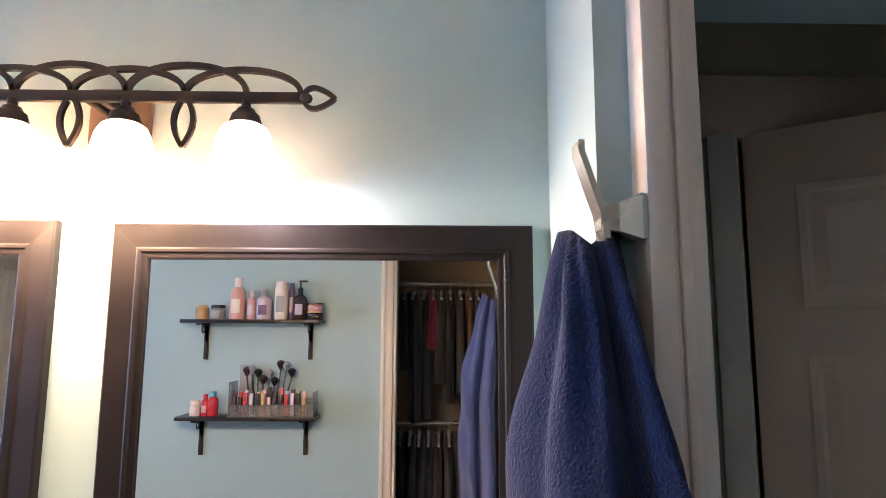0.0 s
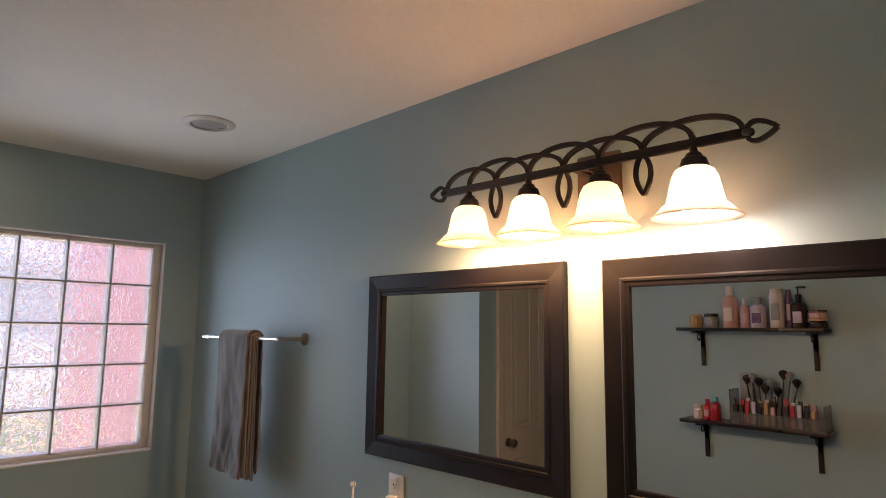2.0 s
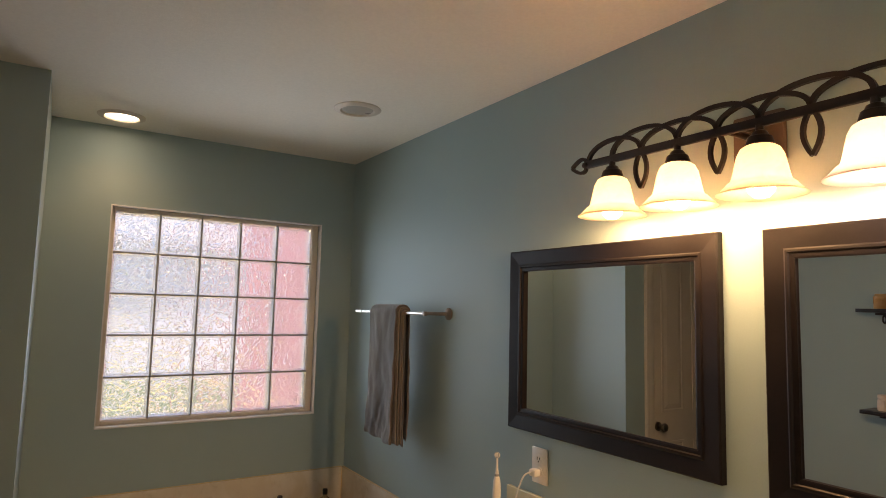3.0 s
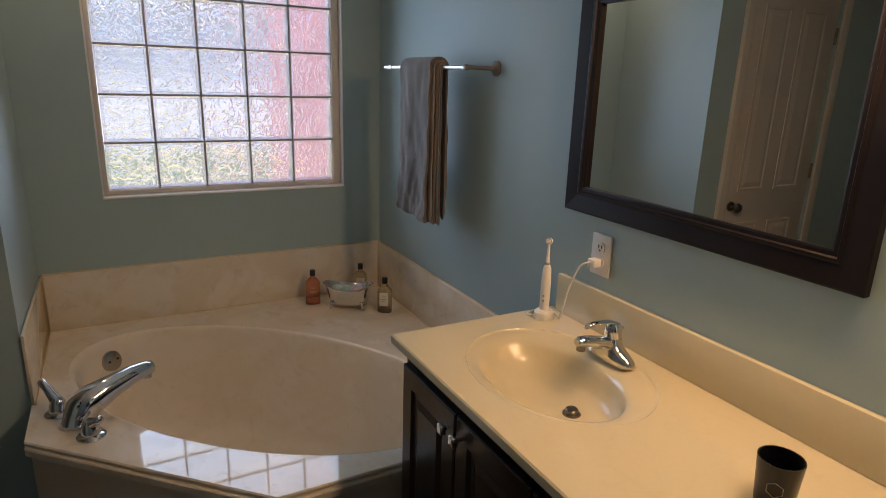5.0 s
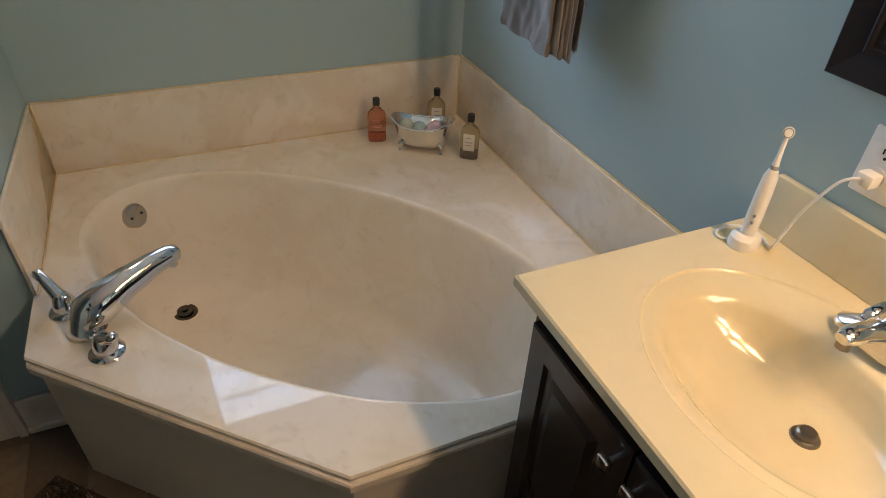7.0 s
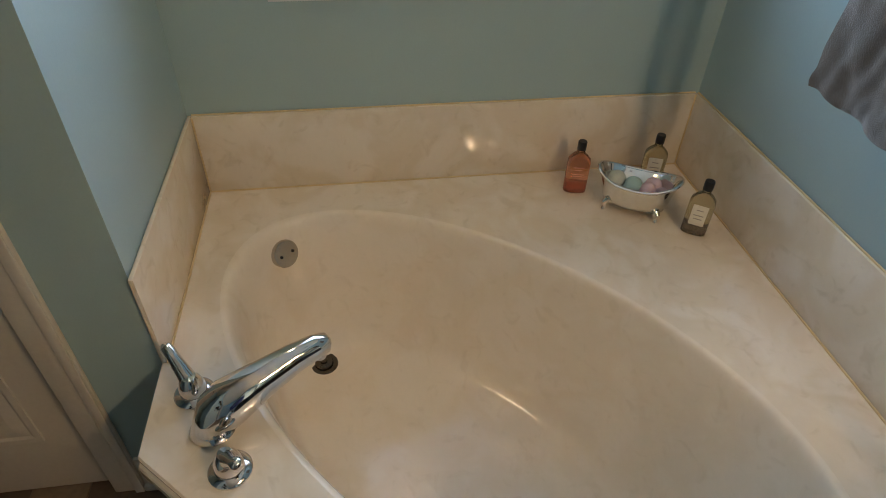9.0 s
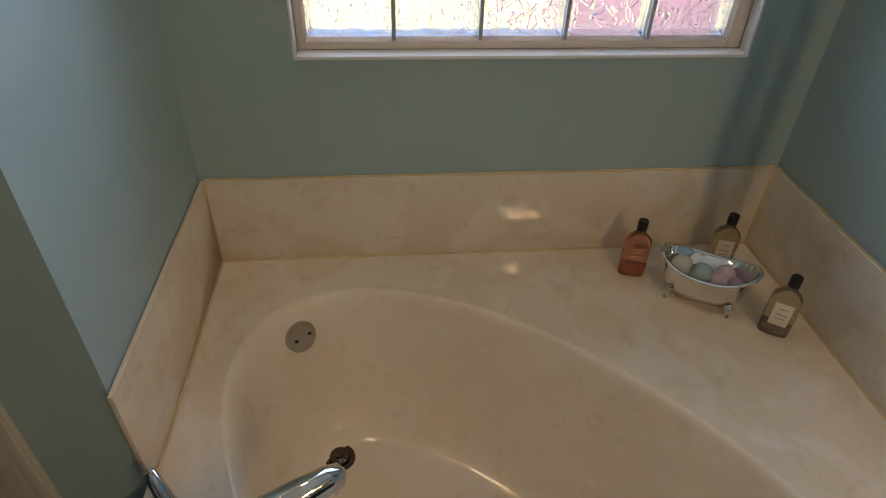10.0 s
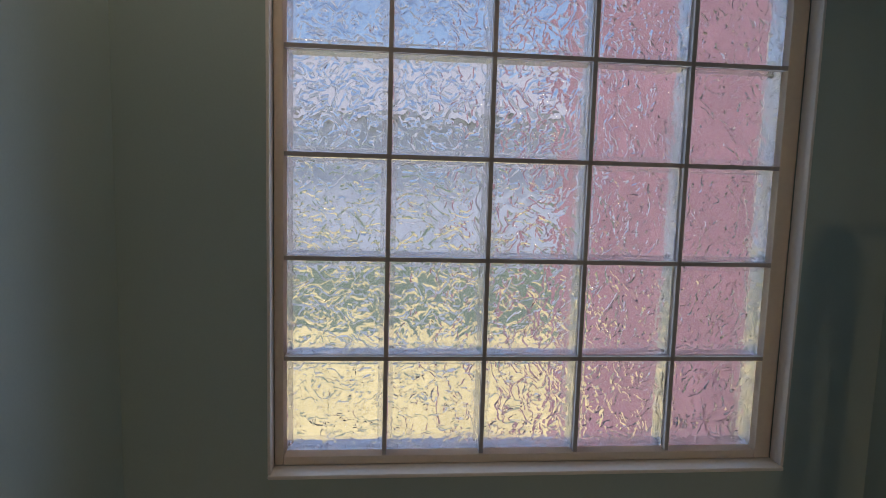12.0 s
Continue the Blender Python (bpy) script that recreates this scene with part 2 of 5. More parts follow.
def box(bm, x0, y0, z0, x1, y1, z1, bevel=0.0, seg=2):
    g = bmesh.ops.create_cube(bm, size=1.0)
    for v in g["verts"]:
        v.co = Vector(((x0 + x1) / 2 + v.co.x * (x1 - x0), (y0 + y1) / 2 + v.co.y * (y1 - y0), (z0 + z1) / 2 + v.co.z * (z1 - z0)))
    if bevel:
        es = list({e for v in g["verts"] for e in v.link_edges})
        bmesh.ops.bevel(bm, geom=es, offset=bevel, segments=seg, profile=0.5, affect="EDGES")
    return bm


def lathe(bm, prof, c=(0, 0, 0), n=24, sx=1.0, sy=1.0):
    """Turn (radius, height) pairs about an upright axis through c."""
    rings = [[(c[0] + sx * r * math.cos(2 * math.pi * i / n), c[1] + sy * r * math.sin(2 * math.pi * i / n), c[2] + z) for i in range(n)] for r, z in prof]
    quads(bm, rings, True, prof[0][0] > 1e-4, prof[-1][0] > 1e-4)
    return bm


def tube(bm, pts, r, n=10, closed=False, flat=1.0):
    """Sweep a round section of radius r (or a list) along points."""
    pts = [Vector(p) for p in pts]
    rs = r if isinstance(r, (list, tuple)) else [r] * len(pts)
    rings, up = [], None
    for i, p in enumerate(pts):
        a = pts[i - 1] if i or closed else p
        b = pts[(i + 1) % len(pts)] if i < len(pts) - 1 or closed else p
        d = (b - a).normalized()
        if up is None:
            up = Vector((0, 0, 1)) if abs(d.z) < 0.9 else Vector((1, 0, 0))
        s = d.cross(up).normalized()
        up = s.cross(d).normalized()
        rings.append([p + rs[i] * (math.cos(2 * math.pi * k / n) * s + flat * math.sin(2 * math.pi * k / n) * up) for k in range(n)])
    if closed:
        rings.append(rings[0])
    quads(bm, rings, True, not closed, not closed)
    if closed:
        bmesh.ops.remove_doubles(bm, verts=bm.verts, dist=1e-6)
    return bm


def cyl(bm, p0, p1, r0, r1=None, n=20):
    return tube(bm, [p0, p1], [r0, r0 if r1 is None else r1], n)


def B():
    return bmesh.new()


def mesh_from(name, bm, material, smooth=True, angle=38):
    bmesh.ops.recalc_face_normals(bm, faces=bm.faces)
    me = bpy.data.meshes.new(name)
    if smooth:
        for f in bm.faces:
            f.smooth = True
        for e in bm.edges:
            if len(e.link_faces) == 2 and e.calc_face_angle(0) > radians(angle):
                e.smooth = False
    bm.to_mesh(me)
    bm.free()
    me.materials.append(material)
    return me


def part(name, bm, material, parent=None, label="", smooth=True, angle=38):
    """Link a bmesh, in world coordinates, as one mesh under a thing or a part."""
    if parent is not None:
        base = Vector((0, 0, 0))
        o = parent
        while o is not None:
            base += o.location
            o = o.parent
        bmesh.ops.translate(bm, verts=bm.verts, vec=-base)
    ob = new(name, mesh_from(name, bm, material, smooth, angle))
    if parent is not None:
        ob.parent = parent
    if label:
        ob["label"] = label
    return ob


def thing(name, loc, label, category, group="", kind=""):
    ob = new(name)
    ob.location = loc
    return tagged(ob, label, category, group, kind)


def solid(name, bm, material, label, category="", kind="structure", smooth=False):
    return tagged(part(name, bm, material, None, "", smooth), label, category, "", kind)


# ---- structure ----
H = 2.44
XR, YA, XD, YO = 3.316, -1.496, 0.655, -2.02
solid("floor", box(B(), -0.0, -3.6, -0.1, 4.6, 1.0, 0.0), FLOOR, "dark brown wood-look floor of the bathroom", "floor")
solid("ceiling", box(B(), -0.12, -3.6, H, 4.6, 1.0, H + 0.1), CEIL, "white painted bathroom ceiling", "ceiling")
solid("wall_north", box(B(), -0.14, 0.0, 0, XR + 0.07, 0.12, H), WALL, "pale blue painted wall behind the vanity", "wall")
W0, W1, Z0, Z1 = -1.228, -0.192, 1.037, 2.062
bm = B()
box(bm, -0.14, YA - 0.12, -0.3, 0, W0, H)
box(bm, -0.14, W1, -0.3, 0, 0.0, H)
box(bm, -0.14, W0, -0.3, 0, W1, Z0)
box(bm, -0.14, W0, Z1, 0, W1, H)
solid("wall_west", bm, WALL, "pale blue painted wall with a glass block window", "wall")
solid("wall_south_alcove", box(B(), 0, YA - 0.12, 0, XD, YA, H), WALL, "pale blue painted wall beside the tub", "wall")
D0, D1, DZ, DZ1 = -2.45, -1.735, 2.04, 2.11
bm = B()
box(bm, XD - 0.12, D1, 0, XD, YA - 0.12, H)
box(bm, XD - 0.12, -2.9, 0, XD, D0, H)
box(bm, XD - 0.12, D0, DZ1, XD, D1, H)
solid("wall_door_side", bm, WALL, "pale blue painted wall with a white door", "wall")
solid("wall_door_back", box(B(), XD - 0.16, D0 - 0.1, 0, XD - 0.124, D1 + 0.1, H), WALL, "wall closing the space behind the white door", "wall")
solid("wall_passage_end", box(B(), XD - 0.12, -3.02, 0, 1.42, -2.9, H), WALL, "pale blue painted wall closing the passage", "wall")
C0, C1 = 2.85, 3.62
bm = B()
box(bm, 1.42, YO - 0.12, 0, C0, YO, H)
box(bm, C1, YO - 0.12, 0, 4.5, YO, H)
box(bm, C0, YO - 0.12, DZ, C1, YO, H)
solid("wall_south", bm, WALL, "pale blue painted wall with two shelves and a closet opening", "wall")
solid("wall_passage_side", box(B(), 1.42, -2.9, 0, 1.52, YO - 0.12, H), WALL, "pale blue painted passage wall", "wall")
CLOSET = mat("closet_paint", (0.68, 0.52, 0.35), 0.8, var=0.05)
solid("wall_closet_back", box(B(), 1.52, -3.5, 0, 4.5, -3.4, H), CLOSET, "tan painted closet wall", "wall")
solid("wall_closet_side", box(B(), 1.52, -3.4, 0, 1.62, YO - 0.12, H), CLOSET, "tan painted closet side wall", "wall")
bm = B()
_foot = [(XR, -0.001), (3.262, -0.565), (3.360, -0.565), (3.360, -0.001)]
quads(bm, [[(x, y, 0) for x, y in _foot], [(x, y, H) for x, y in _foot]], True, True, True)
solid("wall_vanity_end", bm, WALL, "pale blue painted end wall of the vanity", "wall")
solid("wall_east", box(B(), 4.5, -3.5, 0, 4.6, 1.0, H), WALL, "pale blue painted wall", "wall")
solid("wall_hall_side", box(B(), XR - 0.04, 0.12, 0, XR + 0.07, 1.0, H), WALL, "wall closing the space behind the hall door", "wall")
HALL = mat("hall_paint", (0.48, 0.45, 0.35), 0.7, var=0.05)
bm = B()
box(bm, XR + 0.07, 0.1, DZ + 0.02, 4.5, 0.22, H)
box(bm, XR + 0.07, 0.1, 0, 3.70, 0.22, DZ + 0.02)
solid("wall_hall_end", bm, HALL, "dull green wall at the end of the hall", "wall")
solid("wall_hall_back", box(B(), XR + 0.07, 0.9, 0, 4.5, 1.0, H), HALL, "dull green wall beyond the hall door", "wall")
bm = B()
box(bm, 4.2, -0.57, 0, 4.5, -0.45, H)
box(bm, XR + 0.07, -0.57, DZ, 4.2, -0.45, H)
solid("wall_doorway", bm, WALL, "pale blue painted wall over the doorway", "wall")


def trim(name, x0, y0, z0, x1, y1, z1, label, m=WHITE, bevel=0.004):
    return tagged(part(name, box(B(), x0, y0, z0, x1, y1, z1, bevel), m), label, "trim", "", "structure")


def casing(name, pts, label, m=WHITE):
    """A moulded door casing: a flat board with a raised outer back-band. pts: list of boxes."""
    b = B()
    for q in pts:
        box(b, *q, 0.003)
    return tagged(part(name, b, m), label, "trim", "", "structure")


casing("door_casing", [(XD, D1, 0, XD + 0.014, D1 + 0.075, DZ1 + 0.058), (XD + 0.014, D1 + 0.052, 0, XD + 0.022, D1 + 0.075, DZ1 + 0.058),
                       (XD, D0 - 0.058, 0, XD + 0.014, D0, DZ1 + 0.058), (XD, D0, DZ1, XD + 0.014, D1, DZ1 + 0.058)], "white moulded casing round the closed door")
casing("closet_casing", [(C0 - 0.062, YO, 0, C0, YO + 0.015, DZ + 0.06), (C0 - 0.062, YO + 0.015, 0, C0 - 0.04, YO + 0.022, DZ + 0.06), (C1, YO, 0, C1 + 0.06, YO + 0.015, DZ + 0.06),
                         (C0, YO, DZ, C1, YO + 0.015, DZ + 0.06), (C0, YO - 0.12, 0, C0 + 0.018, YO, DZ), (C1 - 0.018, YO - 0.12, 0, C1, YO, DZ)], "cream moulded casing of the closet opening")
casing("doorway_casing", [(3.302, -0.615, 0, 3.330, -0.565, DZ + 0.06), (3.330, -0.608, 0, 3.337, -0.565, DZ + 0.06), (3.337, -0.612, 0, 3.350, -0.565, DZ + 0.06), (3.350, -0.600, 0, 3.372, -0.572, DZ + 0.06),
                          (3.360, -0.572, 0, 3.373, -0.45, DZ), (3.372, -0.588, DZ, 4.2, -0.57, DZ + 0.06)], "white moulded casing of the hall doorway", CASE)
trim("baseboard", XD, D1 + 0.077, 0, XD + 0.012, YA, 0.135, "white painted baseboard beside the tub")
trim("shoe_moulding", XD + 0.012, D1 + 0.079, 0.008, XD + 0.026, YA, 0.03, "white painted shoe moulding along the baseboard")
trim("baseboard", 1.42, YO, 0, C0 - 0.065, YO + 0.012, 0.09, "white painted baseboard under the shelves")


def panel_door(name, width, height, label, paint, rows):
    """Panel door standing in x (0..width), its face towards -y at y=0, with raised panels on both faces."""
    t = thing(name, (0, 0, 0), label, "door", "", "structure")
    part("leaf", box(B(), 0, 0.0, 0.01, width, 0.035, height, 0.003), paint, t)
    cols = [(0.10, width / 2 - 0.045), (width / 2 + 0.045, width - 0.10)]
    for a, b in cols:
        for c, d in rows:
            bm = B()
            for y, s in ((0.0, -1), (0.035, 1)):
                r = [[(a, y, c), (b, y, c), (b, y, d), (a, y, d)], [(a, y + s * 0.005, c), (b, y + s * 0.005, c), (b, y + s * 0.005, d), (a, y + s * 0.005, d)]]
                k = 0.014
                r.append([(a + k, y + s * 0.005, c + k), (b - k, y + s * 0.005, c + k), (b - k, y + s * 0.005, d - k), (a + k, y + s * 0.005, d - k)])
                k = 0.022
                r.append([(a + k, y + s * 0.001, c + k), (b - k, y + s * 0.001, c + k), (b - k, y + s * 0.001, d - k), (a + k, y + s * 0.001, d - k)])
                k = 0.05
                r.append([(a + k, y + s * 0.006, c + k), (b - k, y + s * 0.006, c + k), (b - k, y + s * 0.006, d - k), (a + k, y + s * 0.006, d - k)])
                quads(bm, r, True, False, True)
            part("panel", bm, paint, t, smooth=False)
    return t


door = panel_door("door_1", D1 - D0 - 0.006, DZ1 - 0.003, "closed cream four-panel door with a dark knob", DOORW, [(0.22, 0.82), (1.0, DZ1 - 0.14)])
bm = B()
lathe(bm, [(0.0, 0.0), (0.028, 0.0), (0.028, 0.006), (0.012, 0.010), (0.011, 0.03), (0.022, 0.038), (0.027, 0.05), (0.022, 0.062), (0.0, 0.066)], n=20)
bmesh.ops.rotate(bm, verts=bm.verts, cent=(0, 0, 0), matrix=Matrix.Rotation(radians(90), 3, "X"))
bmesh.ops.translate(bm, verts=bm.verts, vec=(D1 - D0 - 0.07, 0, 0.92))
part("door_knob", bm, STEELD, door, "dark polished metal knob")
for hz in (0.25, 1.05, 1.80):
    part("hinge", cyl(B(), (0.0, -0.006, hz), (0.0, -0.006, hz + 0.09), 0.008, n=10), STEELD, door)
door.matrix_basis = pose(XD - 0.018, D0 + 0.003, 0, 0, 0, 90)
hall_door = panel_door("door_2", 0.76, 2.05, "cream panel door standing ajar at the end of the hall", HALLD, [(0.22, 0.82), (1.0, 1.56), (1.66, 1.92)])
hall_door.matrix_basis = pose(3.765, 0.065, 0, 0, 0, -36)
bm = box(B(), 0, 0, 0, 0.056, 0.035, 2.03, 0.003)
bmesh.ops.rotate(bm, verts=bm.verts, cent=(0, 0, 0), matrix=Matrix.Rotation(radians(-34), 3, "Z"))
bmesh.ops.translate(bm, verts=bm.verts, vec=(3.662, 0.012, 0))
tagged(part("hall_door_jamb", bm, DOORW), "cream door jamb at the end of the hall", "trim", "", "structure")
trim("hall_head_trim", 3.64, 0.06, 2.04, 4.5, 0.1, 2.19, "brown head trim over the hall door", HALLD)

# ---- window of glass blocks ----
window = thing("window_1", (0, -0.716, Z0), "five by five wavy glass block window with a beige frame", "window", "", "structure")
XF = -0.045
bm = B()
fw = 0.02
box(bm, -0.13, W0 + 0.002, Z0 + 0.002, XF + 0.01, W0 + fw, Z1 - 0.002, 0.003)
box(bm, -0.13, W1 - 0.037, Z0 + 0.002, XF + 0.01, W1 - 0.002, Z1 - 0.002, 0.003)
box(bm, -0.13, W0 + fw, Z0 + 0.002, XF + 0.01, W1 - 0.037, Z0 + fw, 0.003)
box(bm, -0.13, W0 + fw, Z1 - fw, XF + 0.01, W1 - 0.037, Z1 - 0.002, 0.003)
part("window_frame", bm, VINYL, window, "beige vinyl frame")
bm = B()
box(bm, -0.05, W0 - 0.004, Z0 - 0.008, 0.006, W1 + 0.004, Z0 + 0.001, 0.003)
part("window_sill", bm, SILL, window, "white painted sill")
bm = B()
box(bm, -0.034, W1 - 0.002, Z0 + 0.002, 0.003, W1 + 0.004, Z1, 0.001)
box(bm, -0.034, W0 - 0.004, Z0 + 0.002, 0.003, W0 + 0.002, Z1, 0.001)
box(bm, -0.034, W0 - 0.004, Z1 - 0.002, 0.003, W1 + 0.004, Z1 + 0.004, 0.001)
part("reveal_lining", bm, SILL, window)
BY0, BZ0 = -1.2063, 1.0597
PY, PZ = 0.1953, 0.1963
for i in range(1, 5):
    part("joint", box(B(), XF - 0.010, BY0 + i * PY - 0.0042, BZ0, XF + 0.012, BY0 + i * PY + 0.0042, BZ0 + 5 * PZ), JOINT, window, smooth=False)
    part("joint", box(B(), XF - 0.0105, BY0, BZ0 + i * PZ - 0.0042, XF + 0.0115, BY0 + 5 * PY, BZ0 + i * PZ + 0.0042), JOINT, window, smooth=False)
    part("mortar", box(B(), XF - 0.068, BY0 + i * PY - 0.002, BZ0, XF - 0.012, BY0 + i * PY + 0.002, BZ0 + 5 * PZ), SILL, window, smooth=False)
    part("mortar", box(B(), XF - 0.0675, BY0, BZ0 + i * PZ - 0.002, XF - 0.0125, BY0 + 5 * PY, BZ0 + i * PZ + 0.002), SILL, window, smooth=False)


def block_mesh():
    bm = B()
    w, h = PY / 2 - 0.003, PZ / 2 - 0.003
    rings = []
    for x, k in ((-0.036, 0.010), (-0.036, 0.0), (-0.030, 0.0), (0.030, 0.0), (0.036, 0.003), (0.036, 0.008), (0.034, 0.012)):
        a, b = w - k, h - k
        rings.append([(x, -a, -b), (x, a, -b), (x, a, b), (x, -a, b)])
    quads(bm, rings, True, True, True)
    me = mesh_from("glass_block", bm, BLOCK, False)
    me.materials.append(BLOCKEDGE)
    for f in me.polygons:
        f.material_index = 0 if f.area > 0.02 else 1
    return me


block = block_mesh()
for i in range(5):
    for j in range(5):
        o = new("glass_block", block)
        o.parent = window
        o.location = Vector((XF - 0.036, BY0 + (i + 0.5) * PY, BZ0 + (j + 0.5) * PZ)) - window.location
        o.visible_shadow = False

# ---- outside ----
GZ = -0.25
solid("ground", box(B(), -400, -400, GZ - 0.5, 400, 400, GZ), GRASS, "sunlit dry lawn outside the window", "ground")
LAWN = mat("green_lawn", (0.11, 0.15, 0.10), 0.95, var=0.4, scale=3, grain=0.4, gscale=30, bump=0.5, bscale=50)
solid("far_lawn", box(B(), -60, -60, GZ - 0.01, -6.2, 60, GZ + 0.006), LAWN, "green lawn before the neighbouring house", "ground")
wing = thing("brick_wing", (-1.0, 0.3, GZ), "pink brick wing of the house outside the window", "house")
part("wall", box(B(), -2.6, 0.06, GZ, -0.16, 4.0, 3.2), BRICKM, wing, smooth=False)
part("roof", box(B(), -2.95, -0.02, 3.2, -0.16, 4.3, 3.3), SIDING, wing, smooth=False)
neighbour = thing("neighbour_house", (-14, -3, GZ), "pale sided house across the lawn", "house")
part("wall", box(B(), -18, -14, GZ, -13, 8, 3.0), SIDING, neighbour, smooth=False)
bm = B()
quads(bm, [[(-12.5, -14.5, 3.0), (-18.5, -14.5, 3.0), (-15.5, -14.5, 4.8)], [(-12.5, 8.5, 3.0), (-18.5, 8.5, 3.0), (-15.5, 8.5, 4.8)]], True, True, True)
part("roof", bm, mat("roof_shingle", (0.33, 0.33, 0.36), 0.9, var=0.2), neighbour, smooth=False)

# ---- bathtub ----
DKZ = 0.487
tub = thing("bathtub", (0.75, -0.75, 0), "cream cast marble corner garden tub with an oval basin", "bathtub")
TC, TA, TB, TH = Vector((0.774, -0.795)), 0.750, 0.401, 0.750


def oval(a, b, cx, cy, th, z, n=72, p=2.0):
    out = []
    for i in range(n):
        u = 2 * math.pi * i / n
        x = a * math.copysign(abs(math.cos(u)) ** (2 / p), math.cos(u))
        y = b * math.copysign(abs(math.sin(u)) ** (2 / p), math.sin(u))
        out.append((cx + x * math.cos(th) - y * math.sin(th), cy + x * math.sin(th) + y * math.cos(th), z))
    return out


OUT = [(0.003, -0.003), (0.003, YA + 0.003), (0.905, YA + 0.003), (1.472, -0.888), (1.472, -0.003)]


def dense(poly, step=0.06):
    out = []
    for a, b in zip(poly, poly[1:] + poly[:1]):
        k = max(1, int((Vector(b) - Vector(a)).length / step))
        out += [tuple(Vector(a).lerp(Vector(b), i / k)) for i in range(k)]
    return out


def inset(poly, ks):
    """Move each side of a convex polygon inwards by its own amount."""
    n, lines = len(poly), []
    c = sum((Vector(p) for p in poly), Vector((0, 0))) / n
    for i in range(n):
        a, b = Vector(poly[i]), Vector(poly[(i + 1) % n])
        d = (b - a).normalized()
        m = Vector((-d.y, d.x))
        if m.dot(c - a) < 0:
            m = -m
        lines.append((a + m * ks[i], d))
    res = []
    for i in range(n):
        (p, d), (q, e) = lines[i - 1], lines[i]
        den = d.x * e.y - d.y * e.x
        s = ((q.x - p.x) * e.y - (q.y - p.y) * e.x) / den
        res.append(tuple(p + d * s))
    return res


def flat_with_hole(bm, outer, inner, z):
    vo = [bm.verts.new((x, y, z)) for x, y in outer]
    vi = [bm.verts.new((x, y, z)) for x, y, _ in inner]
    es = [bm.edges.new((vs[i], vs[(i + 1) % len(vs)])) for vs in (vo, vi) for i in range(len(vs))]
    bmesh.ops.triangle_fill(bm, edges=es, use_beauty=True)


bm = B()
FREE = [0, 0, 1, 1, 0]
edge = lambda k, z: [(x, y, z) for x, y in inset(OUT, [f * k for f in FREE])]
rim = oval(TA + 0.013 * 1.25, TB + 0.013, TC.x, TC.y, TH, DKZ)
top_in = inset(OUT, [f * 0.010 for f in FREE])
flat_with_hole(bm, dense(top_in), rim, DKZ)
EDGE = [(0.010, 0.0), (0.006, 0.004), (0.006, 0.011), (0.0095, 0.0122), (0.0095, 0.0142), (0.001, 0.0162), (-0.002, 0.021), (-0.002, 0.040), (0.006, 0.047), (0.022, 0.050)]
quads(bm, [edge(k, DKZ - d) for k, d in EDGE], True, False, False)
bmesh.ops.remove_doubles(bm, verts=bm.verts, dist=1e-5)
part("deck", bm, MARBLE, tub, "cream veined marble deck with a stepped edge", smooth=True, angle=25)
bm = B()
prof = [(0.013, 0, 0.0), (0.008, 0, -0.0010), (0.0035, 0, -0.0036), (-0.0005, 0, -0.0085), (-0.0045, 0, -0.018), (-0.009, 0, -0.032), (-0.018, 0.002, -0.07), (-0.034, 0.008, -0.16), (-0.055, 0.018, -0.26), (-0.078, 0.026, -0.345), (-0.100, 0.032, -0.395), (-0.126, 0.034, -0.423), (-0.165, 0.034, -0.435), (-0.24, 0.034, -0.439), (-0.32, 0.034, -0.441), (-0.385, 0.034, -0.442)]
rings = []
for k, s, z in prof:
    a, b = TA + k * 1.25, max(0.012, TB + k)
    rings.append(oval(a, b, TC.x - s, TC.y - s, TH, DKZ + z))
quads(bm, rings, True, False, True)
part("basin", bm, BASIN, tub, "glossy oval basin", smooth=True, angle=80)
bm = B()
ap = inset(OUT, [0.01, 0.01, 0.022, 0.022, 0.0])
ap2 = inset(OUT, [0.01, 0.01, 0.03, 0.03, 0.0])
quads(bm, [[(x, y, 0.0) for x, y in ap2], [(x, y, DKZ - 0.04) for x, y in ap]])
part("apron", bm, APRON, tub, "beige front apron", smooth=False)
SPZ = 0.732
SPT = 0.013
for nm, q in (("back", (0.002, YA + SPT, DKZ, SPT, -SPT, SPZ)), ("side", (0.002, -SPT, DKZ, 1.468, -0.002, SPZ)), ("end", (0.002, YA + 0.002, DKZ, 0.668, YA + SPT, SPZ))):
    part("splash_panel", box(B(), *q, 0.003), MARBLE, tub)
CAULK = mat("aged_caulk", (0.66, 0.52, 0.30), 0.5, var=0.25, scale=9)
CB = SPT + 0.0045
for q in ((SPT, YA + SPT, DKZ - 0.001, CB, -SPT, DKZ + 0.004), (CB, -CB, DKZ - 0.001, 1.468, -SPT, DKZ + 0.004), (CB, YA + SPT, DKZ - 0.001, 0.668, YA + CB, DKZ + 0.004),
          (SPT, YA + SPT, DKZ + 0.004, SPT + 0.004, YA + CB, SPZ - 0.002), (SPT, -CB, DKZ + 0.004, SPT + 0.004, -SPT, SPZ - 0.002), (0.002, YA + SPT, SPZ - 0.001, 0.006, -SPT, SPZ + 0.004), (0.006, -0.0065, SPZ - 0.001, 1.468, -0.002, SPZ + 0.004)):
    part("caulk_bead", box(B(), *q, 0.001, 1), CAULK, tub)
ov = Vector((0.2325, -1.2630, 0.408))
way = Vector((math.cos(TH), math.sin(TH), 0.32)).normalized()
bm = B()
lathe(bm, [(0.0, 0.006), (0.026, 0.006), (0.039, 0.004), (0.041, 0.0), (0.041, -0.03)], n=28)
rot = way.to_track_quat("Z", "Y").to_matrix()
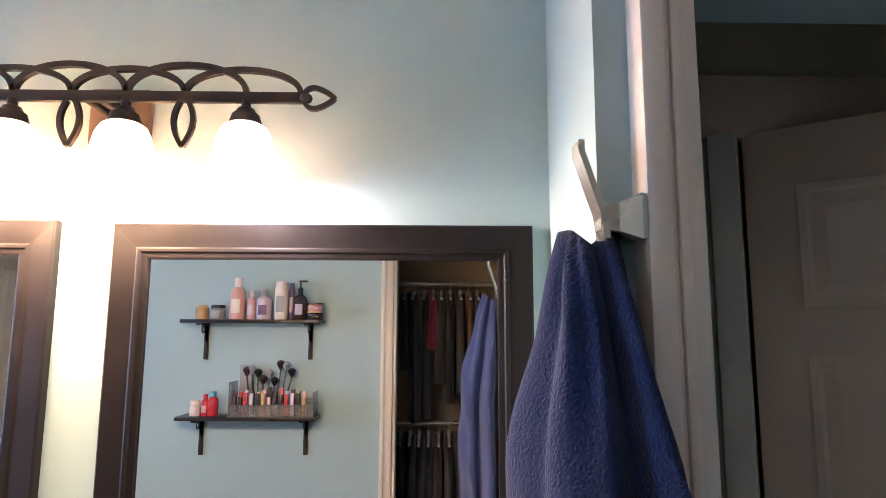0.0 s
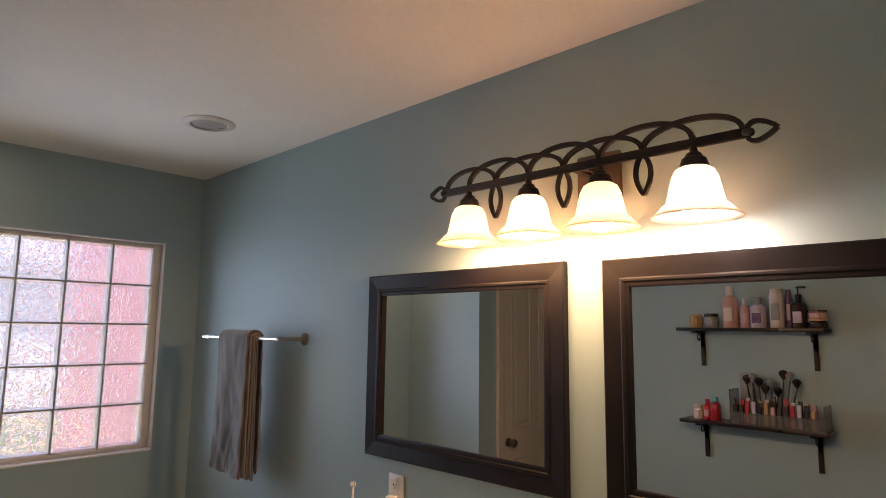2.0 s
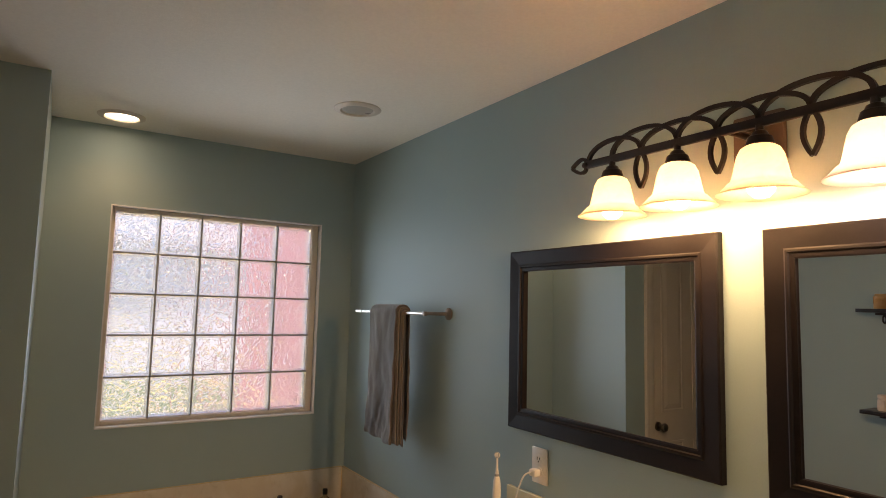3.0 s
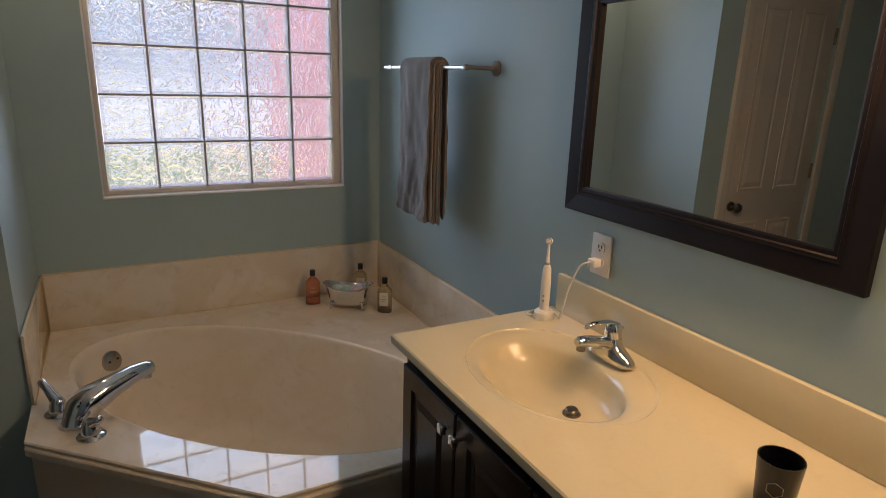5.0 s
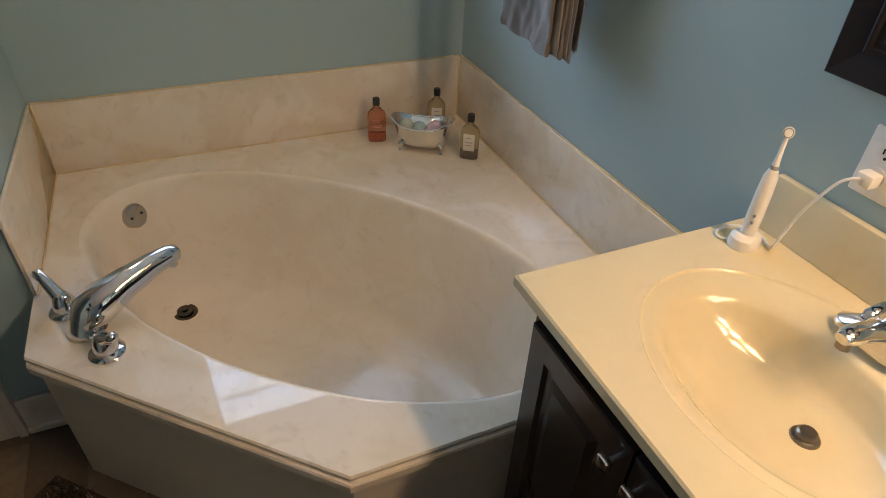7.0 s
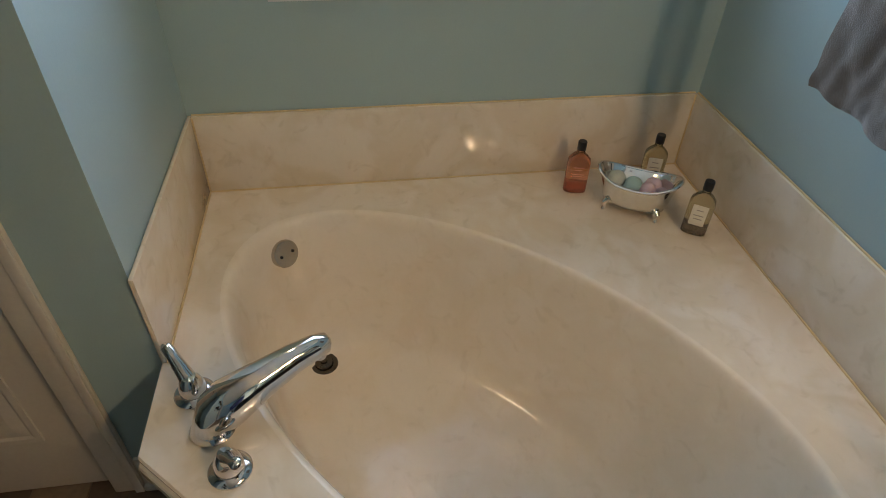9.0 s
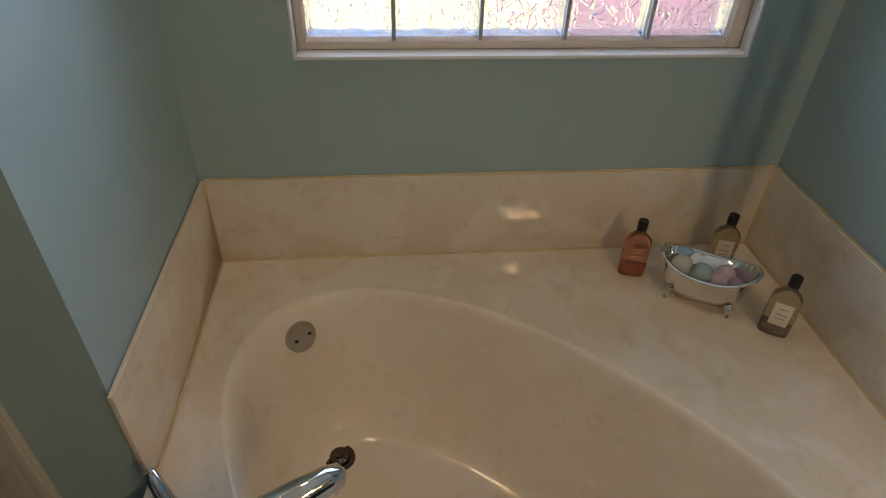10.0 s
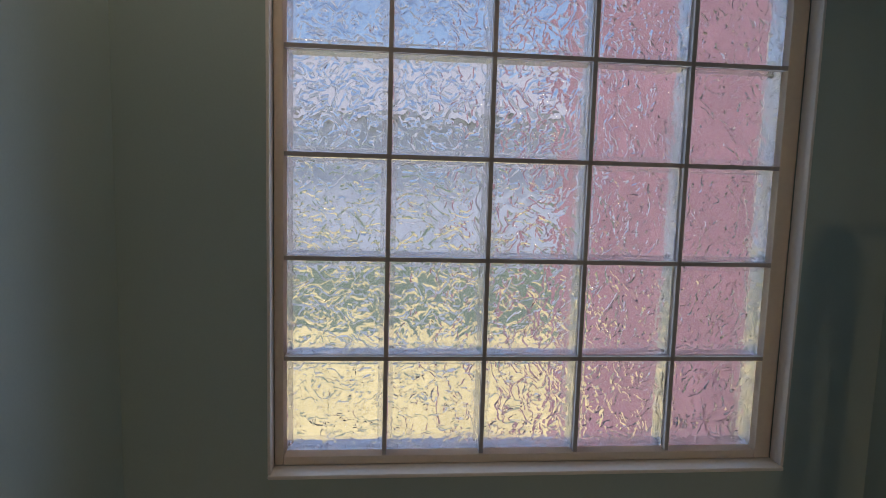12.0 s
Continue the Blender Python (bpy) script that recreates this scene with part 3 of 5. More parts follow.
bmesh.ops.rotate(bm, verts=bm.verts, cent=(0, 0, 0), matrix=rot)
bmesh.ops.translate(bm, verts=bm.verts, vec=ov)
plate = part("overflow_plate", bm, mat("worn_chrome", (0.48, 0.45, 0.41), 0.13, 1.0, var=0.1), tub, "round brushed overflow plate")
for s in (-1, 1):
    bm = B()
    side = rot @ Vector((s * 0.020, 0, 0.0065))
    c = ov + side
    tube(bm, [c - way * 0.001, c + way * 0.0016], 0.0045, 10)
    part("screw", bm, BLACKP, plate)
bm = B()
lathe(bm, [(0.0, 0.024), (0.010, 0.024), (0.012, 0.020), (0.010, 0.015), (0.026, 0.012), (0.028, 0.007), (0.015, 0.004), (0.040, 0.005), (0.043, 0.0), (0.043, -0.02)], (0.345, -1.191, 0.050), 28)
part("drain", bm, DARKM, tub, "raised chrome drain stopper")

# tub filler
filler = thing("tub_faucet", (0.85, -1.385, DKZ), "chrome roman tub faucet with two lever handles", "faucet")
bx, by = 0.852, -1.361
tip = Vector((0.742, -1.142, 0.584))
bm = B()
p0 = Vector((bx, by, DKZ))
pts, rad = [], []
for k, (u, z, r) in enumerate([(0.0, 0.0, 0.042), (0.0, 0.007, 0.045), (0.0, 0.011, 0.038), (0.02, 0.028, 0.038), (0.08, 0.045, 0.048), (0.2, 0.062, 0.050), (0.45, 0.080, 0.040), (0.75, 0.096, 0.031), (0.95, 0.100, 0.026), (1.04, 0.098, 0.022), (1.07, 0.096, 0.010)]):
    q = p0.lerp(Vector((tip.x, tip.y, DKZ)), u)
    pts.append((q.x, q.y, DKZ + z))
    rad.append(r)
tube(bm, pts, rad, 24, flat=0.9)
part("spout", bm, CHROME, filler, "long swept chrome spout", angle=60)
q = p0.lerp(Vector((tip.x, tip.y, DKZ)), 0.97)
part("aerator", cyl(B(), (q.x, q.y, DKZ + 0.066), (q.x, q.y, DKZ + 0.098), 0.013, 0.015), CHROME, filler)
for hx, hy, dx, dy, rise in ((0.757, -1.411, -0.045, -0.040, 1.03), (0.943, -1.318, 0.034, 0.030, 0.72)):
    bm = B()
    lathe(bm, [(0.0, 0.0), (0.041, 0.0), (0.041, 0.004), (0.036, 0.010), (0.028, 0.013), (0.026, 0.03), (0.021, 0.046), (0.014, 0.056), (0.0, 0.059)], (hx, hy, DKZ), 24)
    h = part("handle", bm, CHROME, filler)
    bm = B()
    tube(bm, [(hx, hy, DKZ + 0.035), (hx + dx * 0.3, hy + dy * 0.3, DKZ + 0.058 * rise ** 0.4), (hx + dx * 0.7, hy + dy * 0.7, DKZ + 0.082 * rise), (hx + dx, hy + dy, DKZ + 0.097 * rise), (hx + dx * 1.12, hy + dy * 1.12, DKZ + 0.100 * rise)], [0.020, 0.016, 0.0125, 0.013, 0.006], 14)
    part("lever", bm, CHROME, h, angle=60)


# bottles on the deck
def soap_bottle(x, y, rot, glass, liquid, labelled, label):
    t = thing("soap_bottle", (x, y, DKZ), label, "bottle", "soap bottles on the tub deck")
    t.rotation_euler, t.scale = (0, 0, rot), (1.12, 1.12, 1.03)
    def flat(prof, w=1.0):
        bm = B()
        rings = []
        for hw, hd, z in prof:
            rings.append([(hw * math.copysign(abs(math.cos(u)) ** 0.55, math.cos(u)), hd * math.copysign(abs(math.sin(u)) ** 0.7, math.sin(u)), z) for u in [2 * math.pi * i / 28 for i in range(28)]])
        quads(bm, rings, True, True, True)
        return bm
    def put(name, bm, m, lab="", sm=True):
        ob = new(name, mesh_from(name, bm, m, sm, 50))
        ob.parent = t
        if lab:
            ob["label"] = lab
        return ob
    body = put("body", flat([(0.026, 0.015, 0.0), (0.030, 0.0185, 0.003), (0.0305, 0.019, 0.02), (0.0305, 0.019, 0.098), (0.028, 0.0175, 0.110), (0.018, 0.014, 0.122), (0.011, 0.011, 0.128), (0.0100, 0.0100, 0.1395)]), glass)
    put("liquid", flat([(0.025, 0.0145, 0.004), (0.0285, 0.017, 0.006), (0.0285, 0.017, 0.033 if glass is AMBER else 0.030)]), liquid)
    bm = B()
    lathe(bm, [(0.0, 0.139), (0.0118, 0.139), (0.0118, 0.162), (0.0105, 0.165), (0.0, 0.165)], n=20)
    put("cap", bm, BLACKP, "black screw cap")
    if labelled:
        lb = put("label", box(B(), -0.018, -0.0205, 0.036, 0.018, -0.0185, 0.098, 0.0005), LABELM, "off-white printed label")
        for z, w in ((0.082, 0.008), (0.066, 0.012), (0.055, 0.010)):
            b = put("print", box(B(), -w, -0.0209, z, w, -0.0204, z + 0.003), GREYLAB, "", False)
            b.parent = lb
    else:
        for z, w in ((0.088, 0.014), (0.080, 0.010), (0.066, 0.016), (0.060, 0.012)):
            put("print", box(B(), -w, -0.0206, z, w, -0.0195, z + 0.0025), REDLAB, "", False)
    return t


soap_bottle(0.124, -0.394, radians(75), AMBER, REDLIQ, False, "red translucent soap bottle with a black cap, half full")
soap_bottle(0.112, -0.148, radians(70), OLIVE, OLIVE, True, "olive soap bottle with a pale label and black cap")
soap_bottle(0.362, -0.121, radians(55), OLIVE, mat("violet_liquid", (0.66, 0.55, 0.74), 0.12, trans=0.7), True, "olive soap bottle with a white label beside the toy tub")

toy = thing("miniature_bathtub", (0.236, -0.254, DKZ), "small silver clawfoot tub holding bath bombs", "ornament")
toy.rotation_euler, toy.scale = (0, 0, radians(57)), (1.54, 1.42, 1.26)
bm = B()
rings = []


def toy_ring(a, b, z, lift, n=40):
    out = []
    for i in range(n):
        u = 2 * math.pi * i / n
        x = a * math.copysign(abs(math.cos(u)) ** 0.8, math.cos(u))
        out.append((x, b * math.sin(u), z + lift * max(0.0, x / a) ** 2 + lift * 0.8 * max(0.0, -x / a) ** 3))
    return out


for a, b, z, lf in ((0.046, 0.022, 0.013, 0), (0.057, 0.031, 0.017, 0), (0.061, 0.035, 0.034, 0), (0.066, 0.039, 0.056, 0.006), (0.075, 0.045, 0.078, 0.024), (0.071, 0.041, 0.077, 0.024), (0.058, 0.030, 0.05, 0.004), (0.045, 0.02, 0.04, 0)):
    rings.append(toy_ring(a, b, z, lf))
quads(bm, rings, True, True, True)
o = new("tub_body", mesh_from("tub_body", bm, SILVER, True, 60))
o.parent = toy
bm = B()
tube(bm, toy_ring(0.075, 0.044, 0.077, 0.024), 0.0035, 8, True)
o = new("rolled_rim", mesh_from("rolled_rim", bm, SILVER))
o.parent = toy
o["label"] = "polished silver rim"
for sx in (-1, 1):
    for sy in (-1, 1):
        bm = B()
        tube(bm, [(sx * 0.045, sy * 0.023, 0.028), (sx * 0.049, sy * 0.027, 0.020), (sx * 0.047, sy * 0.026, 0.010), (sx * 0.048, sy * 0.027, 0.004), (sx * 0.049, sy * 0.028, 0.0)], [0.006, 0.0058, 0.0036, 0.0045, 0.0042], 10)
        o = new("claw_foot", mesh_from("claw_foot", bm, SILVER))
        o.parent = toy
for k, (ux, uy, r, m, lb) in enumerate([(-0.043, 0.004, 0.019, BATHW, "round pale green bath bomb"), (-0.008, -0.004, 0.019, BATHT, "round teal bath bomb"), (0.022, -0.008, 0.017, BATHP, "round lilac bath bomb"), (0.030, 0.014, 0.018, BATHP, "round lilac bath bomb"), (0.050, -0.002, 0.014, BATHP, "round lilac bath bomb")]):
    bm = B()
    bmesh.ops.create_uvsphere(bm, u_segments=18, v_segments=12, radius=r)
    a = radians(57)
    for v in bm.verts:
        v.co *= 1.35 + 0.05 * noise.noise(v.co * 60 + Vector((k, 0, 0)))
        v.co += Vector((0.236 + 1.4 * (ux * math.cos(a) - uy * math.sin(a)), -0.254 + 1.4 * (ux * math.sin(a) + uy * math.cos(a)), DKZ + 0.058 + 1.3 * r))
    tagged(part("bath_bomb", bm, m), lb + " lying in the toy tub", "bath bomb", "bath bombs")

# ---- vanity ----
CZ, CX0, CY = 0.880, 1.435, -0.554
cab = thing("vanity_cabinet", (2.4, -0.27, 0), "espresso stained vanity cabinet with panel doors and chrome knobs", "cabinet")
bm = B()
box(bm, 1.480, -0.525, 0.10, 1.498, -0.002, CZ - 0.030, 0.001)
box(bm, 1.498, -0.525, 0.10, XR - 0.002, -0.507, CZ - 0.030, 0.001)
box(bm, 1.498, -0.507, 0.10, XR - 0.002, -0.002, 0.118)
box(bm, 1.50, -0.46, 0.0, XR - 0.002, -0.002, 0.10)
part("body", bm, ESPRESSO, cab)
xs = [1.500, 1.790, 2.080, 2.365, 2.655, 2.945, 3.235]
for i in range(6):
    a, b = xs[i] + 0.003, xs[i + 1] - 0.003
    bm = B()
    y = -0.527
    c, d = 0.13, 0.822
    r = []
    for k, yy in ((0, y), (0, y - 0.018), (0.004, y - 0.021), (0.052, y - 0.021), (0.058, y - 0.013), (0.072, y - 0.013), (0.090, y - 0.019)):
        r.append([(a + k, yy, c + k), (b - k, yy, c + k), (b - k, yy, d - k), (a + k, yy, d - k)])
    quads(bm, r, True, True, True)
    dr = part("door", bm, ESPRESSO, cab, smooth=False)
    kx = b - 0.025 if i % 2 == 0 else a + 0.025
    bm = B()
    tube(bm, [(kx, y - 0.020, 0.776), (kx, y - 0.034, 0.776)], 0.005, 12)
    box(bm, kx - 0.012, y - 0.048, 0.764, kx + 0.012, y - 0.034, 0.788, 0.003)
    part("knob", bm, CHROME, dr, "square chrome knob")

top = thing("sink_countertop", (2.38, -0.28, CZ), "cream cast marble vanity top with a moulded oval sink", "countertop")
SX, SY = 1.795, -0.270
bm = B()
outer = [(CX0, -0.002), (CX0, CY), (XR - 0.002, CY), (XR - 0.002, -0.002)]
hole = oval(0.262, 0.208, SX, SY, 0, CZ)
flat_with_hole(bm, dense(inset(outer, [0.004, 0.004, 0, 0]), 0.05), hole, CZ)
e2 = lambda k, z: [(x, y, z) for x, y in inset(outer, [k, k, 0, 0])]
quads(bm, [e2(0.004, CZ), e2(0.0, CZ - 0.004), e2(0.0, CZ - 0.024), e2(0.004, CZ - 0.028), e2(0.02, CZ - 0.028)])
bmesh.ops.remove_doubles(bm, verts=bm.verts, dist=1e-5)
part("slab", bm, COUNTER, top, angle=25)
bm = B()
rings = []
BOWL = [(0.262, 0.208, 0, 0), (0.258, 0.204, -0.0035, 0), (0.250, 0.197, -0.005, 0), (0.236, 0.181, -0.007, -0.006), (0.220, 0.162, -0.012, -0.014), (0.208, 0.149, -0.020, -0.018),
        (0.197, 0.139, -0.035, -0.016), (0.182, 0.127, -0.053, -0.010), (0.160, 0.111, -0.070, -0.002), (0.128, 0.090, -0.085, 0.008), (0.085, 0.062, -0.096, 0.016), (0.024, 0.024, -0.102, 0.020)]
for i in range(len(BOWL) - 1):
    p = [Vector(BOWL[max(0, min(len(BOWL) - 1, i + k))]) for k in (-1, 0, 1, 2)]
    for k in range(4 if i < len(BOWL) - 2 else 5):
        u = k / 4
        a, b, z, cy = 0.5 * ((2 * p[1]) + (-p[0] + p[2]) * u + (2 * p[0] - 5 * p[1] + 4 * p[2] - p[3]) * u * u + (-p[0] + 3 * p[1] - 3 * p[2] + p[3]) * u ** 3)
        rings.append(oval(a, b, SX + 0.046 * min(1.0, (z / 0.102) ** 2), SY + cy, 0, CZ + z, 64))
quads(bm, rings, True, False, True)
part("sink_bowl", bm, COUNTER, top, "moulded oval sink bowl", angle=80)
bm = B()
lathe(bm, [(0.0, 0.014), (0.013, 0.014), (0.016, 0.011), (0.016, 0.004), (0.021, 0.003), (0.023, 0.0), (0.023, -0.01)], (SX + 0.046, SY + 0.02, CZ - 0.101), 24)
part("drain", bm, STEELD, top, "raised metal drain stopper")
part("back_splash", box(B(), CX0 + 0.035, -0.02, CZ, XR - 0.002, -0.002, CZ + 0.119, 0.003), COUNTER, top)

fau = thing("sink_faucet", (1.80, -0.098, CZ), "chrome single-lever sink faucet", "faucet")
fx, fy = 1.80, -0.10
bm = B()
rings = []
for a, b, z in ((0.076, 0.028, 0.0), (0.078, 0.030, 0.004), (0.074, 0.028, 0.014), (0.055, 0.025, 0.026), (0.034, 0.024, 0.036), (0.025, 0.022, 0.046), (0.022, 0.02, 0.058)):
    rings.append(oval(a, b, fx, fy, 0, CZ + z, 40, 2.4))
quads(bm, rings, True, True, True)
part("base", bm, CHROME, fau, angle=60)
bm = B()
tube(bm, [(fx, fy + 0.005, CZ + 0.034), (fx, fy - 0.03, CZ + 0.046), (fx, fy - 0.075, CZ + 0.060), (fx, fy - 0.105, CZ + 0.064), (fx, fy - 0.118, CZ + 0.062)], [0.022, 0.021, 0.018, 0.017, 0.011], 18, flat=0.8)
part("spout", bm, CHROME, fau, angle=60)
part("aerator", cyl(B(), (fx, fy - 0.103, CZ + 0.040), (fx, fy - 0.103, CZ + 0.058), 0.011), STEELD, fau)
bm = B()
lathe(bm, [(0.0, 0.055), (0.021, 0.055), (0.022, 0.07), (0.021, 0.085), (0.015, 0.096), (0.0, 0.10)], (fx, fy, CZ), 24)
lv = part("lever_hub", bm, CHROME, fau)
bm = B()
tube(bm, [(fx, fy + 0.012, CZ + 0.090), (fx, fy - 0.02, CZ + 0.102), (fx, fy - 0.06, CZ + 0.106), (fx, fy - 0.085, CZ + 0.102), (fx, fy - 0.095, CZ + 0.096)], [0.010, 0.010, 0.009, 0.009, 0.005], 12, flat=0.6)
part("lever", bm, CHROME, lv, angle=60)
bm = B()
cyl(bm, (fx, fy + 0.024, CZ + 0.02), (fx, fy + 0.028, CZ + 0.075), 0.003)
lathe(bm, [(0.0, 0.0), (0.006, 0.002), (0.006, 0.008), (0.0, 0.01)], (fx, fy + 0.028, CZ + 0.073), 12)
part("lift_rod", bm, CHROME, fau)

# electric toothbrush on its charger, outlet and cable
tb = thing("electric_toothbrush", (1.510, -0.095, CZ), "white electric toothbrush standing on its charger", "toothbrush")
bm = B()
lathe(bm, [(0.0, 0.0), (0.027, 0.0), (0.028, 0.004), (0.026, 0.020), (0.020, 0.026), (0.0, 0.027)], (1.510, -0.095, CZ), 24, 1.0, 1.15)
part("charger_base", bm, PLASTIC, tb)
bm = B()
lathe(bm, [(0.0, 0.024), (0.0135, 0.024), (0.0145, 0.06), (0.0140, 0.11), (0.0125, 0.14), (0.009, 0.150), (0.0065, 0.155)], (1.510, -0.095, CZ), 20)
hd = part("handle", bm, PLASTIC, tb)
for z in (0.052, 0.066):
    part("button", box(B(), 1.510 + 0.006, -0.1095, CZ + z, 1.510 + 0.011, -0.1055, CZ + z + 0.005, 0.001), GREYP, hd)
bm = B()
lathe(bm, [(0.0065, 0.154), (0.0065, 0.158), (0.0045, 0.178), (0.0035, 0.205), (0.003, 0.215)], (1.510, -0.095, CZ), 14)
part("brush_head", bm, PLASTIC, tb)
bm = B()
lathe(bm, [(0.0072, 0.153), (0.0078, 0.155), (0.0078, 0.158), (0.0070, 0.160)], (1.510, -0.095, CZ), 16)
part("collar_ring", bm, GREYP, tb, "grey ring under the brush head")
_hd = Vector((1.510, -0.095, CZ + 0.218))
_fw = Vector((0.55, -0.80, 0.25)).normalized()
for _nm, _a, _b, _r, _m in (("head_disc", -0.004, 0.004, 0.0092, PLASTIC), ("head_ring", 0.004, 0.0055, 0.0080, GREYP), ("bristles", 0.0055, 0.011, 0.0062, PLASTIC)):
    part(_nm, cyl(B(), _hd + _fw * _a, _hd + _fw * _b, _r), _m, tb)
tb.scale = (1.0, 1.0, 1.085)
OX0, OX1, OZ0, OZ1 = 1.590, 1.665, 1.038, 1.156
outlet = thing("wall_outlet", (1.623, 0, 1.083), "white duplex wall outlet with a charger plugged in", "outlet")
part("cover_plate", box(B(), OX0, -0.007, OZ0, OX1, -0.0005, OZ1, 0.003), PLASTIC, outlet)
for z in (1.077, 1.117):
    bm = B()
    lathe(bm, [(0.0, 0.0), (0.0165, 0.0), (0.0165, 0.003), (0.0, 0.0035)], n=20)
    bmesh.ops.rotate(bm, verts=bm.verts, cent=(0, 0, 0), matrix=Matrix.Rotation(radians(90), 3, "X"))
    bmesh.ops.translate(bm, verts=bm.verts, vec=(1.6275, -0.0068, z))
    rc = part("receptacle", bm, PLASTIC, outlet)
    for sx in (-0.006, 0.006):
        part("slot", box(B(), 1.6275 + sx - 0.0012, -0.0112, z, 1.6275 + sx + 0.0012, -0.0095, z + 0.009), BLACKP, rc, smooth=False)
    part("slot", cyl(B(), (1.6275, -0.0112, z - 0.006), (1.6275, -0.0095, z - 0.006), 0.0025, n=10), BLACKP, rc)
cord = thing("charger_cord", (1.62, -0.03, 1.063), "white charger plug and cord hanging from the outlet", "cord")
part("plug", box(B(), 1.612, -0.040, 1.065, 1.642, -0.0115, 1.089, 0.005), PLASTIC, cord)
bm = B()
cps = [(x + 0.004, y, z + 0.0205) for x, y, z in [(1.618, -0.040, 1.058), (1.600, -0.052, 1.045), (1.582, -0.058, 1.008), (1.564, -0.060, 0.96), (1.550, -0.060, 0.905), (1.542, -0.062, 0.870), (1.528, -0.055, 0.8635), (1.497, -0.044, 0.8635), (1.466, -0.050, 0.8635), (1.450, -0.080, 0.8635), (1.456, -0.116, 0.8635), (1.474, -0.126, 0.8635), (1.484, -0.114, 0.8635)]]
sm = []
for i in range(len(cps) - 1):
    p = [Vector(cps[max(0, i - 1)]), Vector(cps[i]), Vector(cps[i + 1]), Vector(cps[min(len(cps) - 1, i + 2)])]
    for k in range(5):
        u = k / 5
        sm.append(0.5 * ((2 * p[1]) + (-p[0] + p[2]) * u + (2 * p[0] - 5 * p[1] + 4 * p[2] - p[3]) * u * u + (-p[0] + 3 * p[1] - 3 * p[2] + p[3]) * u ** 3))
tube(bm, sm + [Vector(cps[-1])], 0.0028, 8)
part("cable", bm, PLASTIC, cord)
cup = thing("tumbler", (2.347, -0.242, CZ), "black tumbler with a pale hexagon outline", "cup")
bm = B()
lathe(bm, [(0.0, 0.0), (0.029, 0.0), (0.031, 0.003), (0.037, 0.087), (0.0345, 0.087), (0.029, 0.006), (0.0, 0.006)], (2.347, -0.242, CZ), 32)
part("body", bm, BLACKP, cup)
bm = B()
hexa = []
for i in range(6):
    u = radians(60 * i + 30)
    hx, hz = 0.014 * math.cos(u), 0.044 + 0.014 * math.sin(u)
    rr = 0.031 + 0.006 * hz / 0.087 + 0.0008
    ang = radians(-63) + hx / rr
    hexa.append((2.347 + rr * math.cos(ang), -0.242 + rr * math.sin(ang), CZ + hz))
tube(bm, hexa, 0.0009, 6, True)
part("hexagon_mark", bm, GREYLAB, cup)

brush = thing("toothbrush", (2.55, -0.08, CZ), "red and white toothbrush leaning on the back splash", "toothbrush")
bm = B()
tube(bm, [(2.530, -0.125, CZ + 0.006), (2.546, -0.085, CZ + 0.07), (2.556, -0.055, CZ + 0.125)], [0.006, 0.0065, 0.005], 12)
part("handle", bm, REDP, brush)
bm = B()
tube(bm, [(2.556, -0.055, CZ + 0.125), (2.560, -0.043, CZ + 0.15), (2.564, -0.030, CZ + 0.176)], [0.004, 0.004, 0.0045], 10)
part("neck", bm, PLASTIC, brush)

# ---- mirrors ----


def framed_mirror(x0, x1, z0, z1, skew, label):
    """A framed mirror whose glass sits a little askew in the rebate."""
    t = thing("wall_mirror", ((x0 + x1) / 2, 0, (z0 + z1) / 2), label, "mirror", "mirrors over the vanity")
    w = 0.072
    r = []
    for k, y in ((0, -0.001), (0, -0.020), (0.004, -0.024), (0.048, -0.020), (0.052, -0.0225), (0.057, -0.0225), (0.060, -0.018), (0.068, -0.0178), (w, -0.0165), (w, -0.001)):
        r.append([(x0 + k, y, z0 + k), (x1 - k, y, z0 + k), (x1 - k, y, z1 - k), (x0 + k, y, z1 - k)])
    bm = B()
    quads(bm, r, True)
    part("frame", bm, FRAME, t, "wide dark moulded wood frame", smooth=False)
    bm = box(B(), x0 + w - 0.004, -0.0108, z0 + w - 0.004, x1 - w + 0.004, -0.0085, z1 - w + 0.004)
    for v in bm.verts:
        v.co.y -= skew * (v.co.x - (x0 + x1) / 2)
    part("glass", bm, MIRROR, t, "clear mirror glass", smooth=False)
    return t


framed_mirror(1.475, 2.308, 1.203, 1.829, 0.012, "dark wood framed mirror nearer the tub")
framed_mirror(2.424, 3.276, 1.192, 1.823, 0.0035, "dark wood framed mirror beside the hanging blue towel")

# ---- vanity light ----
lamp = thing("vanity_light", (2.39, 0, 2.06), "bronze scrollwork bar light with four lit alabaster bell shades", "light fixture")
BZ = 2.0525
part("bar", box(B(), 1.954, LAMP_Y - 0.006, BZ - 0.011, 2.821, LAMP_Y + 0.006, BZ + 0.011, 0.002), IRON, lamp)


def strip(bm, pts, w, d):
    """A flat iron bar of width w in the plane and depth d in y, along points in xz."""
    rings = []
    for i, (x, z) in enumerate(pts):
        a, b = pts[max(0, i - 1)], pts[min(len(pts) - 1, i + 1)]
        t = Vector((b[0] - a[0], b[1] - a[1])).normalized()
        nx, nz = -t.y * w / 2, t.x * w / 2
        rings.append([(x + nx, LAMP_Y - d / 2, z + nz), (x + nx, LAMP_Y + d / 2, z + nz), (x - nx, LAMP_Y + d / 2, z - nz), (x - nx, LAMP_Y - d / 2, z - nz)])
    quads(bm, rings, True, True, True)


